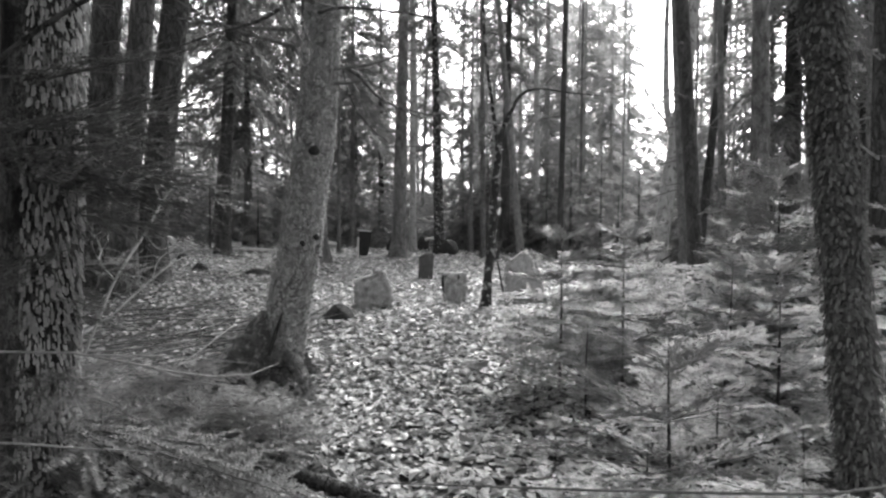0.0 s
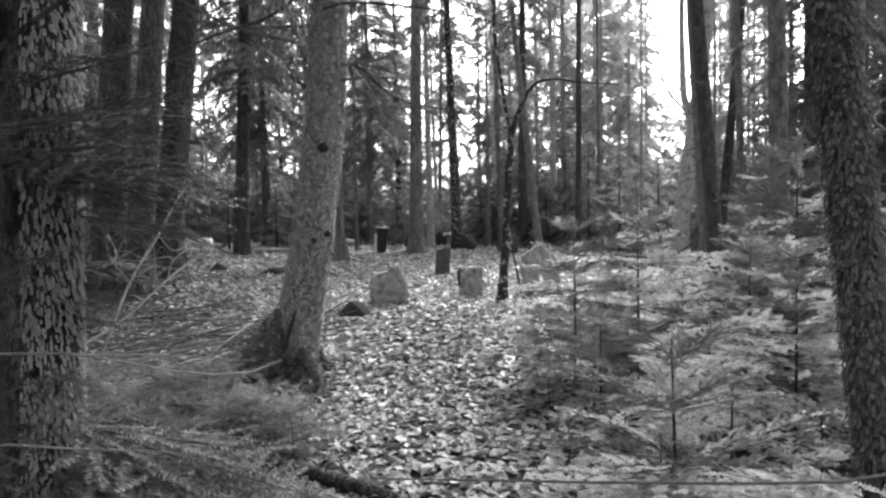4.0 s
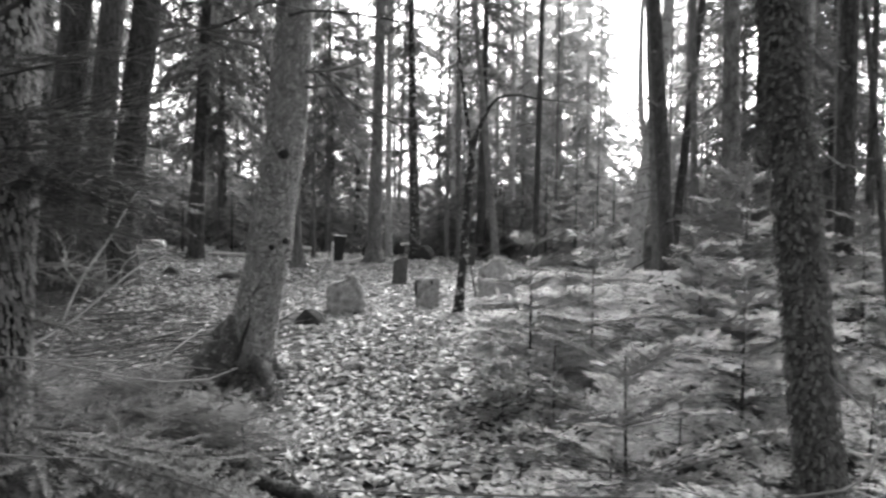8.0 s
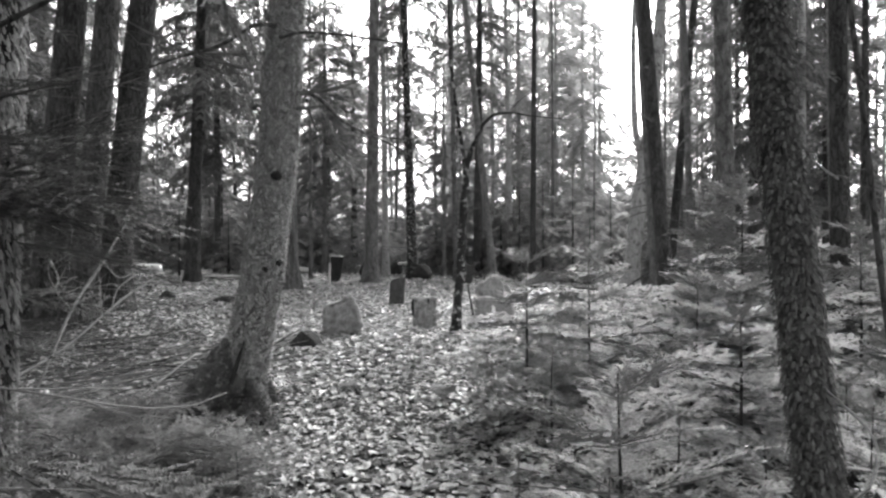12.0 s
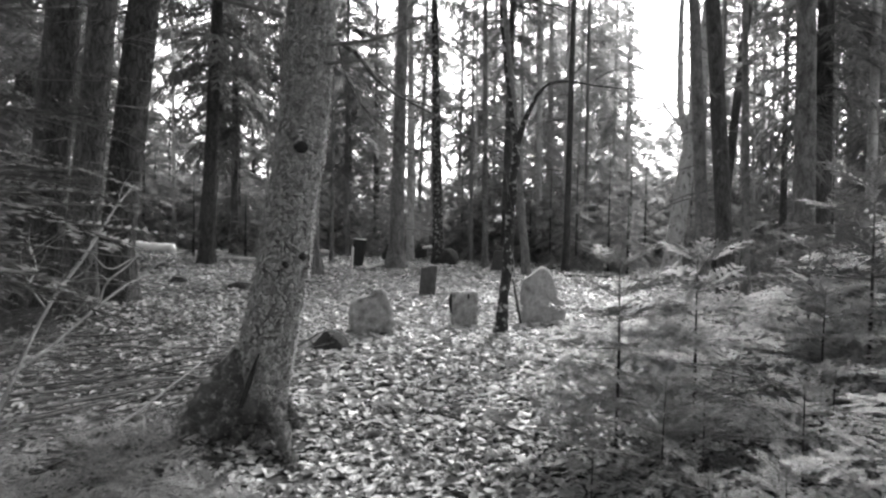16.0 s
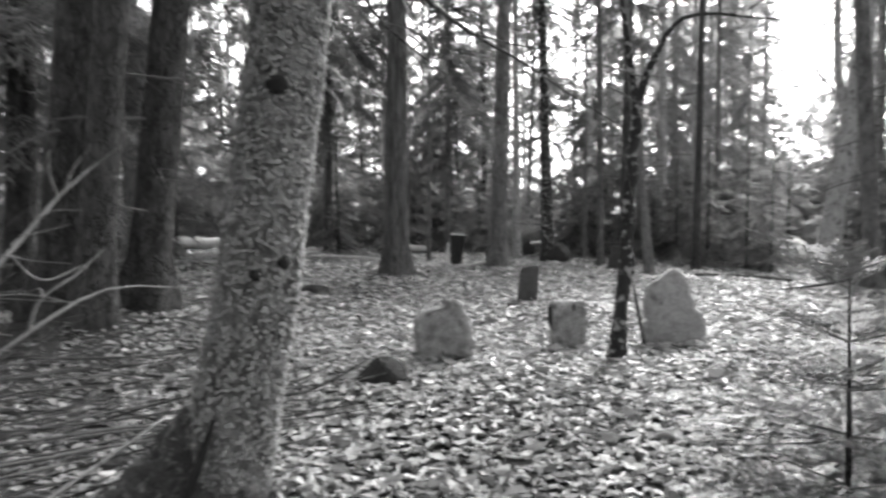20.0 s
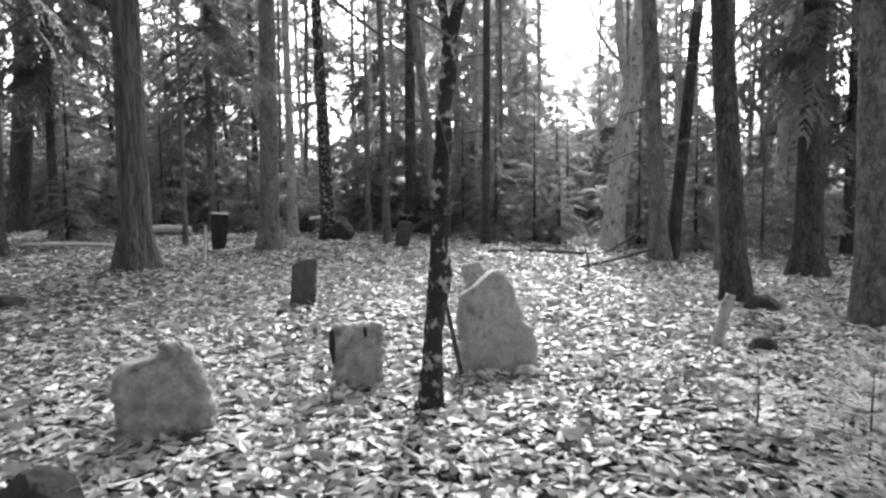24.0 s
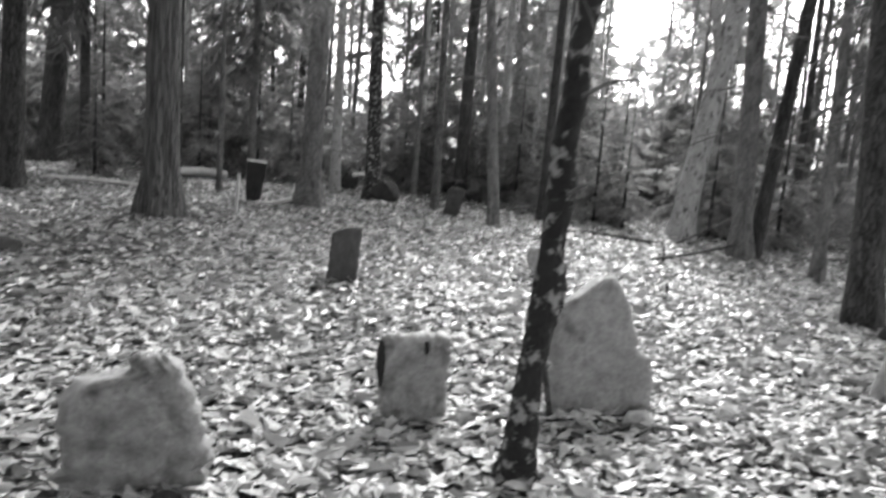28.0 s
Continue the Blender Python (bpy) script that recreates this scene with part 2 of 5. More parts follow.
def spline(pts, n):
    """n points on a smooth line through pts (with radii as a fourth number, if given)."""
    p = np.asarray(pts, float)
    s = np.concatenate([[0], np.cumsum(np.linalg.norm(np.diff(p[:, :3], axis=0), axis=1))])
    m = np.gradient(p, s, axis=0) if len(p) > 2 else np.repeat(((p[1] - p[0]) / s[1])[None], 2, 0)
    x = np.linspace(0, s[-1], n)
    i = np.clip(np.searchsorted(s, x, side="right") - 1, 0, len(p) - 2)
    h = (s[i + 1] - s[i])[:, None]
    f = ((x - s[i]) / (s[i + 1] - s[i]))[:, None]
    return (2 * f**3 - 3 * f**2 + 1) * p[i] + (f**3 - 2 * f**2 + f) * h * m[i] + (-2 * f**3 + 3 * f**2) * p[i + 1] + (f**3 - f**2) * h * m[i + 1]


def stick(pts, n=10, sides=5, rough=0.12):
    """A stick through (x, y, z, radius) points."""
    q = spline(pts, n)
    return tube(q[:, :3], np.maximum(q[:, 3], 0.001), sides, rough)


def spray(twigs, step, needle, width, angle=52.0, seed=0, droop=0.15, twig_len=0.36):
    """One flat fir branch along +x, one unit long: needles as narrow leaves on an axis with side twigs. Returns verts, tris, is_wood."""
    rng = np.random.default_rng(seed)
    lines = [(np.array([0.0, 0, 0]), np.array([1.0, 0, 0]), 1.0)]
    for f in np.linspace(0.1, 0.95, twigs):
        for side in (-1, 1):
            a = radians(angle + rng.uniform(-8, 8)) * side
            length = (twig_len * (1 - f) ** 0.7 + 0.07) * rng.uniform(0.75, 1.15) * min(1.0, 0.45 + f * 2.2)
            lines.append((np.array([f + rng.uniform(-0.02, 0.02), 0, 0]), np.array([math.cos(a), math.sin(a), rng.uniform(-0.3, 0.3)]), length))
    v, t, wood = [], [], []
    for o, d, length in lines:
        side = np.array([-d[1], d[0], 0])
        m = max(2, int(length / step))
        s = np.linspace(0.12 if o[0] == 0 else 0.05, 1, m) * length
        for sg in (-1, 1):
            base = o + s[:, None] * d
            ang = np.radians(50 + rng.uniform(-15, 15, m))
            phi = rng.normal(0, 0.45, m) + (0 if sg > 0 else np.pi)
            out = np.cos(phi)[:, None] * side + np.sin(phi)[:, None] * np.array([0, 0, 1])
            way = np.cos(ang)[:, None] * d + np.sin(ang)[:, None] * out
            ln = needle * rng.uniform(0.75, 1.2, (m, 1)) * np.clip(1.25 - 0.5 * s / length, 0.5, 1)[:, None]
            flat = np.cross(way, rng.normal(0, 1, (m, 3)))
            flat *= width / (np.linalg.norm(flat, axis=1, keepdims=True) + 1e-9)
            tri = np.stack([base - flat, base + flat, base + way * ln], 1)
            n0 = sum(map(len, v))
            v.append(tri.reshape(-1, 3))
            t.append(np.arange(3 * m).reshape(-1, 3) + n0)
            wood.append(np.zeros(m, int))
        n0 = sum(map(len, v))
        r = 0.006 if length == 1.0 else 0.003
        up = np.array([0, 0, 1.0])
        v.append(np.array([o + r * side, o - r * side, o + d * length, o + r * up, o - r * up]))
        t.append(np.array([[0, 1, 2], [3, 4, 2]]) + n0)
        wood.append(np.ones(2, int))
    v = np.concatenate(v)
    v[:, 2] -= droop * v[:, 0] ** 2
    return v, np.concatenate(t), np.concatenate(wood)


def frond(twigs, width, seed=0, droop=0.15, reach=0.34):
    """One far-off conifer branch along +x, one unit long: pairs of thin pointed twigs, each with two finer ones."""
    rng = np.random.default_rng(seed)
    v, t, wood, n0 = [], [], [], 0

    def spike(o, d, length, w, is_wood):
        nonlocal n0
        flat = np.cross(d, np.array([0, 0, 1.0]) + rng.normal(0, 0.5, 3))
        flat *= w / (np.linalg.norm(flat) + 1e-9)
        v.append(np.array([o - flat, o + flat, o + d * length]))
        t.append(np.array([[0, 1, 2]]) + n0)
        wood.append(is_wood)
        n0 += 3

    spike(np.zeros(3), np.array([1.0, 0, 0]), 1.0, 0.011, 1)
    for f in np.linspace(0.12, 0.97, twigs):
        for side in (-1, 1):
            a = side * radians(rng.uniform(34, 62))
            d = np.array([math.cos(a), math.sin(a), rng.normal(-0.12, 0.16)])
            length = (reach * (1 - f) ** 0.7 + 0.09) * rng.uniform(0.6, 1.2) * min(1.0, 0.45 + f * 2.2)
            o = np.array([f + rng.uniform(-0.03, 0.03), 0, 0])
            spike(o, d, length, width, 0)
            for g in (0.25, 0.55):
                b = a + rng.choice([-1, 1]) * radians(rng.uniform(25, 50))
                spike(o + d * length * g, np.array([math.cos(b), math.sin(b), rng.normal(-0.25, 0.2)]), length * rng.uniform(0.4, 0.65), width * 0.8, 0)
    v = np.concatenate(v)
    v[:, 2] -= droop * v[:, 0] ** 2
    return v, np.concatenate(t), np.array(wood)


def placed(tmpl, starts, az, el, length, roll):
    """Many copies of a spray: from starts, along azimuth and elevation, scaled by length."""
    v, t, w = tmpl
    ca, sa, ce, se, cr, sr = np.cos(az), np.sin(az), np.cos(el), np.sin(el), np.cos(roll), np.sin(roll)
    x = np.stack([ca * ce, sa * ce, se], -1)
    y0 = np.stack([-sa, ca, 0 * ca], -1)
    z0 = np.cross(x, y0)
    y = cr[:, None] * y0 + sr[:, None] * z0
    z = np.cross(x, y)
    m = np.stack([x, y, z], 1) * length[:, None, None]
    vv = np.einsum("ni,bij->bnj", v, m) + starts[:, None]
    tt = t[None] + (np.arange(len(starts)) * len(v))[:, None, None]
    return vv.reshape(-1, 3), tt.reshape(-1, 3), np.tile(w, len(starts))


def feather(twigs, step, needle, width, seed=0, droop=0.1, sub=True):
    """One flat comb-like fir branch along +x, one unit long: paired needles lying in the plane of every twig."""
    rng = np.random.default_rng(seed)
    lines = [((0.0, 0.0, 0.0), 0.0, 1.0, 0.12)]
    for f in np.linspace(0.2, 0.93, twigs):
        for side in (-1, 1):
            ang = side * radians(47 + rng.uniform(-15, 13))
            ln = (0.42 * (1 - f) ** 0.8 + 0.08) * rng.uniform(0.5, 1.2) * min(1.0, 0.5 + f * 1.6)
            p = (f + rng.uniform(-0.045, 0.045), 0.0, 0.0)
            lines.append((p, ang, ln, 0.0))
            if sub and ln > 0.2:
                for g in (0.4 + rng.uniform(-0.1, 0.1),):
                    q = (p[0] + math.cos(ang) * ln * g, math.sin(ang) * ln * g, 0.0)
                    for s2 in (-1, 1):
                        lines.append((q, ang + s2 * radians(45), ln * (0.75 - g) * rng.uniform(0.8, 1.2), 0.0))
    v, t, wood, n0 = [], [], [], 0
    for o, ang, ln, bare in lines:
        o, d = np.array(o), np.array([math.cos(ang), math.sin(ang), rng.uniform(-0.2, 0.25)])
        side = np.array([-d[1], d[0], 0.0])
        m = max(2, int(ln * (1 - bare) / step))
        s = np.linspace(bare + 0.04, 1, m) * ln
        for sg in (-1, 1):
            lean = np.radians(rng.uniform(45, 72, m))[:, None]
            way = np.cos(lean) * d + np.sin(lean) * (sg * side + rng.normal(0.12, 0.16, (m, 1)) * np.array([0, 0, 1.0]))
            size = needle * rng.uniform(0.8, 1.15, (m, 1)) * np.clip(1.5 - s / ln, 0.6, 1)[:, None]
            base = o + s[:, None] * d
            flat = np.cross(way, rng.normal(0, 0.22, (m, 3)) + np.array([0, 0, 1.0]))
            flat *= width / (np.linalg.norm(flat, axis=1, keepdims=True) + 1e-9)
            v.append(np.stack([base - flat, base + flat, base + way * size], 1).reshape(-1, 3))
            t.append(np.arange(3 * m).reshape(-1, 3) + n0)
            wood.append(np.zeros(m, int))
            n0 += 3 * m
        r = 0.007 if ln == 1.0 else 0.003
        up = np.array([0, 0, 1.0])
        v.append(np.array([o + r * side, o - r * side, o + d * ln, o + r * up, o - r * up]))
        t.append(np.array([[0, 1, 2], [3, 4, 2]]) + n0)
        wood.append(np.ones(2, int))
        n0 += 5
    v = np.concatenate(v)
    v[:, 2] -= droop * v[:, 0] ** 2 + 0.12 * v[:, 1] ** 2
    return v, np.concatenate(t), np.concatenate(wood)


SPRAY_NEAR = [feather(8, 0.018, 0.044, 0.015, seed=s, droop=d) for s, d in ((1, 0.06), (2, 0.2), (3, 0.13))]
SPRAY_FINE = [feather(13, 0.014, 0.022, 0.0055, seed=s, droop=d) for s, d in ((21, 0.06), (22, 0.2), (23, 0.13))]
SPRAY_YOUNG = [feather(6, 0.022, 0.045, 0.016, seed=s, droop=d, sub=False) for s, d in ((11, 0.06), (12, 0.2), (13, 0.13))]
SPRAY_BOUGH = [feather(13, 0.016, 0.03, 0.0085, seed=s, droop=d, sub=False) for s, d in ((6, 0.25), (7, 0.45))]
SPRAY_SMALL = [feather(6, 0.035, 0.09, 0.02, seed=s, droop=d, sub=False) for s, d in ((4, 0.08), (5, 0.2))]
SPRAY_MID = [spray(9, 0.06, 0.08, 0.014, seed=s, droop=d) for s, d in ((3, 0.1), (4, 0.3))]
SPRAY_FAR = [frond(20, 0.015, seed=s, droop=d) for s, d in ((5, 0.25), (6, 0.5))]
SPRAY_WIDE = frond(12, 0.036, seed=9, droop=0.35, reach=0.42)
SPRAY_COARSE = [frond(14, 0.022, seed=s, droop=d) for s, d in ((7, 0.25), (8, 0.5))]


def whorled_fir(name, tmpls, height, first, whorls, per, reach, seed, mats):
    """A young fir: separate flat tiers of branches, wide below and short at the top, and an upright leader."""
    rng = np.random.default_rng(seed)
    S, A, E, L, R = [], [], [], [], []
    for i, z in enumerate(np.linspace(first, height * 0.96, whorls)):
        f = i / (whorls - 1)
        turn = rng.uniform(0, 6.28)
        n = per if f < 0.8 else per - 1
        for k in range(n):
            S.append((0, 0, z + rng.uniform(-0.02, 0.02)))
            A.append(turn + 6.283 * k / n + rng.uniform(-0.25, 0.25))
            E.append(radians(5 + 26 * f ** 1.3 + rng.uniform(-5, 5)))
            L.append(reach * (1.0 - 0.62 * f ** 1.4) * rng.uniform(0.75, 1.12) * (0.8 if i == 0 else 1))
            R.append(radians(rng.uniform(-24, 24)))
        if 0 < i < whorls - 1:
            for k in range(3):
                S.append((0, 0, z + rng.uniform(0.3, 0.6) * (height - first) / whorls))
                A.append(rng.uniform(0, 6.28))
                E.append(radians(8 + 18 * f))
                L.append(reach * (1 - 0.85 * f) * rng.uniform(0.3, 0.5))
                R.append(0.0)
    S.append((0, 0, height * 0.9)), A.append(0.0), E.append(1.5), L.append(0.16 * height), R.append(0.0)
    S, A, E, L, R = map(np.array, (S, A, E, L, R))
    pick = rng.integers(0, len(tmpls), len(S))
    vs, ts, ws, n = [], [], [], 0
    for k, tm in enumerate(tmpls):
        q = pick == k
        if q.any():
            v, t, w = placed(tm, S[q], A[q], E[q], L[q], R[q])
            vs.append(v), ts.append(t + n), ws.append(w)
            n += len(v)
    return mesh_np(name, np.concatenate(vs), np.concatenate(ts), mats, np.concatenate(ws))


def crown_mesh(name, tmpls, height, first, top, gap, per, reach, rise, seed, mats, curve=0.8, power=1.0):
    """Whorls of branches round an upright stem, from the height `first` to `top`."""
    rng = np.random.default_rng(seed)
    S, A, E, L, R = [], [], [], [], []
    z = first
    while z < top:
        f = (z - first) / max(0.01, height - first)
        for _ in range(per):
            zz = z + rng.uniform(-0.4, 0.4) * gap
            S.append((0, 0, zz))
            A.append(rng.uniform(0, 2 * np.pi))
            E.append(radians(rise[0] + (rise[1] - rise[0]) * f + rng.uniform(-14, 14)))
            L.append(max(0.06, reach * max(0.0, 1 - f) ** power * rng.uniform(0.65, 1.15) * (0.75 + 0.25 * min(1, f * 5))))
            R.append(radians(rng.uniform(-22, 22)))
        z += gap * rng.uniform(0.8, 1.2)
    S, A, E, L, R = map(np.array, (S, A, E, L, R))
    pick = rng.integers(0, len(tmpls), len(S))
    vs, ts, ws, n = [], [], [], 0
    for k, tm in enumerate(tmpls):
        q = pick == k
        if not q.any():
            continue
        v, t, w = placed(tm, S[q], A[q], E[q], L[q], R[q])
        vs.append(v), ts.append(t + n), ws.append(w)
        n += len(v)
    return mesh_np(name, np.concatenate(vs), np.concatenate(ts), mats, np.concatenate(ws))


def trunk_mesh(name, pts, mat, sides=14, rings=24, rough=0.05, flare=1.6, flare_h=0.35, ridges=0, ridge=0.0, seed=0):
    """A trunk through (x, y, z, radius) points, with a root flare at its foot and buttress lobes."""
    rng = np.random.default_rng(seed)
    q = spline(pts, rings)
    z = q[:, 2] - q[0, 2]
    q[:, 3] *= 1 + (flare - 1) * np.exp(-z / flare_h)
    k = len(q)
    a = np.arange(sides) * 2 * np.pi / sides
    lobes = 1 + 0.22 * np.exp(-z / (flare_h * 0.9))[:, None] * np.cos(a * 4 + rng.uniform(0, 6))[None]
    rr = q[:, 3:4] * lobes * (1 + rough * rng.uniform(-1, 1, (k, sides)))
    if ridges:
        rr = rr * (1 + ridge * np.cos(a * ridges + 2 * np.sin(z * 1.7)[:, None]))
    v = q[:, None, :3] + rr[..., None] * np.stack([np.cos(a), np.sin(a), 0 * a], -1)[None]
    i, j = np.meshgrid(np.arange(k - 1), np.arange(sides), indexing="ij")
    q0, q1 = i * sides + j, i * sides + (j + 1) % sides
    t = np.concatenate([np.stack([q0, q1, q1 + sides], -1).reshape(-1, 3), np.stack([q0, q1 + sides, q0 + sides], -1).reshape(-1, 3)])
    v = np.concatenate([v.reshape(-1, 3), q[-1:, :3]])
    s = np.arange(sides)
    t = np.concatenate([t, np.stack([np.full(sides, k * sides), (k - 1) * sides + s, (k - 1) * sides + (s + 1) % sides], -1)])
    return mesh_np(name, v, t, [mat], smooth=True)


# ---- ground ----
xs = np.concatenate([np.linspace(-400, -16, 14), np.linspace(-15, 13, 130), np.linspace(14, 400, 14)])
ys = np.concatenate([np.linspace(-400, -6, 12), np.linspace(-5, 34, 170), np.linspace(36, 500, 16)])
gx, gy = np.meshgrid(xs, ys, indexing="ij")
gz = ground_z(gx, gy)
near = ((np.abs(gx + 1) < 14.5) & (gy > -5) & (gy < 34)).astype(float)
gz = gz + near * RNG.normal(0, 0.008, gx.shape)
gi, gj = np.meshgrid(np.arange(len(xs) - 1), np.arange(len(ys) - 1), indexing="ij")
g0 = gi * len(ys) + gj
gt = np.concatenate([np.stack([g0, g0 + len(ys), g0 + len(ys) + 1], -1).reshape(-1, 3), np.stack([g0, g0 + len(ys) + 1, g0 + 1], -1).reshape(-1, 3)])
ground = new("ground", mesh_np("ground", np.stack([gx, gy, gz], -1).reshape(-1, 3), gt, [M_GROUND], smooth=True))
tagged(ground, "dark forest soil with needles and leaf mould", "ground", kind="structure")

# fallen leaves
LEAF_U = np.array([[-0.5, 0], [-0.22, 0.24], [0.12, 0.27], [0.34, 0.13], [0.55, 0], [0.3, -0.15], [0.1, -0.28], [-0.25, -0.22], [0, 0]])
LEAF_T = np.array([[8, k, (k + 1) % 8] for k in range(8)])


LEAF_FAR_T = np.array([[0, 1, 3], [0, 3, 4], [0, 4, 5], [0, 5, 7]])


def leaf_litter(name, count, box, size, keep, seed, lift=0.004, tris=LEAF_T, mat=None):
    rng = np.random.default_rng(seed)
    x, y = rng.uniform(box[0], box[1], count), rng.uniform(box[2], box[3], count)
    ok = keep(x, y, rng)
    x, y = x[ok], y[ok]
    n = len(x)
    s = rng.uniform(*size, n) * rng.uniform(0.75, 1.25, n)
    u = LEAF_U[None] * (1 + 0.16 * rng.uniform(-1, 1, (n, 9, 2))) * np.stack([s, s * rng.uniform(0.75, 1.3, n)], -1)[:, None]
    curl = rng.normal(0, 1, (n, 1)) * 1.4
    fold = np.abs(rng.normal(0, 0.25, (n, 1)))
    z = curl * u[..., 0] ** 2 / s[:, None] * 0.45 + fold * np.abs(u[..., 1]) + rng.normal(0, 0.05, (n, 9)) * s[:, None]
    p = np.concatenate([u, z[..., None]], -1)
    yaw, tilt, side = rng.uniform(0, 2 * np.pi, n), rng.normal(0, 0.13, n), rng.normal(0, 0.13, n)
    for a, i, j in ((tilt, 0, 2), (side, 1, 2), (yaw, 0, 1)):
        c, d = np.cos(a)[:, None], np.sin(a)[:, None]
        pi, pj = p[..., i].copy(), p[..., j].copy()
        p[..., i], p[..., j] = c * pi - d * pj, d * pi + c * pj
    low = p[..., 2].min(1)
    p += np.stack([x, y, ground_z(x, y) - low * 0.75 + lift + rng.uniform(0, 0.012, n)], -1)[:, None]
    t = tris[None] + (np.arange(n) * 9)[:, None, None]
    return mesh_np(name, p.reshape(-1, 3), t.reshape(-1, 3), [mat or M_LEAF])


def in_open(x, y, rng):
    """Leaves lie thick in the clearing and on the trail, thinner under the firs."""
    thick = np.ones(len(x))
    thick -= 0.85 * np.exp(-(((x - 1.9) / 1.35) ** 2 + ((y - 4.9) / 2.6) ** 2) ** 1.5)
    thick -= 0.6 * np.clip((-x - 2.5) / 1.1, 0, 1) * np.clip((12 - y) / 4, 0, 1)
    thick -= 0.8 * np.clip((-x - 5.2) / 1.5, 0, 1) * np.clip((17 - y) / 3, 0, 1)
    # bared beside the left spruce, dark soil standing in for its shade
    thick -= 0.8 * np.clip((-x - 0.9) / 0.8, 0, 1) * np.clip((5.6 - y) / 1.5, 0, 1)
    thick -= 0.6 * np.clip((-x - 1.2) / 0.4, 0, 1) * np.clip((6.6 - y) / 0.8, 0, 1)
    edge = 26.5 + 1.2 * np.sin(x * 0.9) - 0.25 * np.clip(x - 3, 0, 9) ** 1.2 - 0.12 * np.clip(-x - 7, 0, 9) ** 1.5
    thick -= 0.85 * np.clip((y - edge) / 1.5, 0, 1)
    wave = 0.5 * np.sin(1.7 * y + 0.6 * x) + 0.35 * np.sin(2.9 * x + 1.3 * y)
    near = y < 13.5
    side = np.where(near, np.clip((x - 4.0 + wave) / 1.5, 0, 1), np.clip((np.abs(x + 2) - 9.5 + wave) / 2.5, 0, 1))
    start = np.clip((2.7 - y + 0.4 * wave) / 1.2, 0, 1)
    thick *= (1 - 0.83 * side) * (1 - 0.83 * start)
    return rng.uniform(0, 1, len(x)) < thick


def outer(x, y, rng):
    """A thinner scatter of leaves outside the trail and the clearing."""
    inside = (x > -9.5) & (x < 5.5) & (y > 1.5) | (y > 13.5)
    away = np.hypot(np.maximum(np.maximum(-9.5 - x, x - 5.5), 0), np.maximum(1.5 - y, 0))
    return ~inside & (rng.uniform(0, 1, len(x)) < np.exp(-away / 4.0))


litter = new("leaf_litter", leaf_litter("leaf_litter", 40000, (-9.5, 5.5, 1.5, 13.5), (0.06, 0.125), in_open, 21))
tagged(litter, "pale dry fallen leaves covering the forest floor", "leaf litter", kind="stuff")
old_litter = new("leaf_litter", leaf_litter("old_leaf_litter", 26000, (-7, 5.5, 1.5, 16), (0.06, 0.12), in_open, 25, 0.002, LEAF_FAR_T, M_OLD_LEAF))
tagged(old_litter, "dark damp older leaves under the dry ones", "leaf litter", kind="stuff")
outer_litter = new("leaf_litter", leaf_litter("outer_leaf_litter", 26000, (-17, 13, -9, 13.5), (0.06, 0.12), outer, 24, tris=LEAF_FAR_T))
tagged(outer_litter, "thin scatter of dry leaves between the trees", "leaf litter", kind="stuff")
top_litter = new("leaf_litter", leaf_litter("top_leaf_litter", 15000, (-4.5, 5.0, 7.5, 20.0), (0.08, 0.15), in_open, 23, 0.012, LEAF_FAR_T))
tagged(top_litter, "large pale dry leaves lying loose on the litter", "leaf litter", kind="stuff")
far_litter = new("leaf_litter", leaf_litter("far_leaf_litter", 42000, (-14, 10, 13.5, 32), (0.09, 0.16), in_open, 22, tris=LEAF_FAR_T))
tagged(far_litter, "pale dry fallen leaves spread over the clearing", "leaf litter", kind="stuff")

# ---- tall trees ----
CROWN_KINDS = ((3.4, 0.42, 4, 2.6), (4.4, 0.5, 4, 2.9), (5.2, 0.46, 4, 2.5), (2.8, 0.5, 4, 2.3))


def crowns(tmpls):
    return [crown_mesh("crown", tmpls, 17, first, 12.5, gap, per, reach, (-12, 15), 40 + k, [M_NEEDLE_DARK, M_TWIG], power=0.6) for k, (first, gap, per, reach) in enumerate(CROWN_KINDS)]


CROWNS, FAR_CROWNS = crowns(SPRAY_FAR), crowns(SPRAY_COARSE)
HAZE_CROWN = crown_mesh("crown", SPRAY_COARSE, 24, 3.0, 20.0, 0.55, 4, 2.3, (-12, 15), 57, [M_NEEDLE_PALE, M_TWIG], power=0.6)
HIGH_CROWN = crown_mesh("crown", SPRAY_COARSE, 19, 8.0, 15.0, 0.75, 4, 2.4, (-8, 20), 51, [M_NEEDLE_DARK, M_TWIG], power=0.6)
# broad unseen crown, added to block the sky over the left floor
WIDE_SHADE_CROWN = crown_mesh("crown", SPRAY_COARSE, 24, 10.5, 20.0, 0.6, 6, 3.3, (-8, 20), 53, [M_NEEDLE_DARK, M_TWIG], power=0.5)
NEAR_CROWN = crown_mesh("crown", SPRAY_BOUGH, 12, 2.9, 7.0, 0.5, 4, 2.1, (-14, 5), 54, [M_NEEDLE_DARK, M_TWIG], power=0.5)
TOP_CROWN = crown_mesh("crown", SPRAY_COARSE, 25, 13.0, 22.0, 0.8, 4, 2.4, (-8, 20), 52, [M_NEEDLE_DARK, M_TWIG], power=0.5)


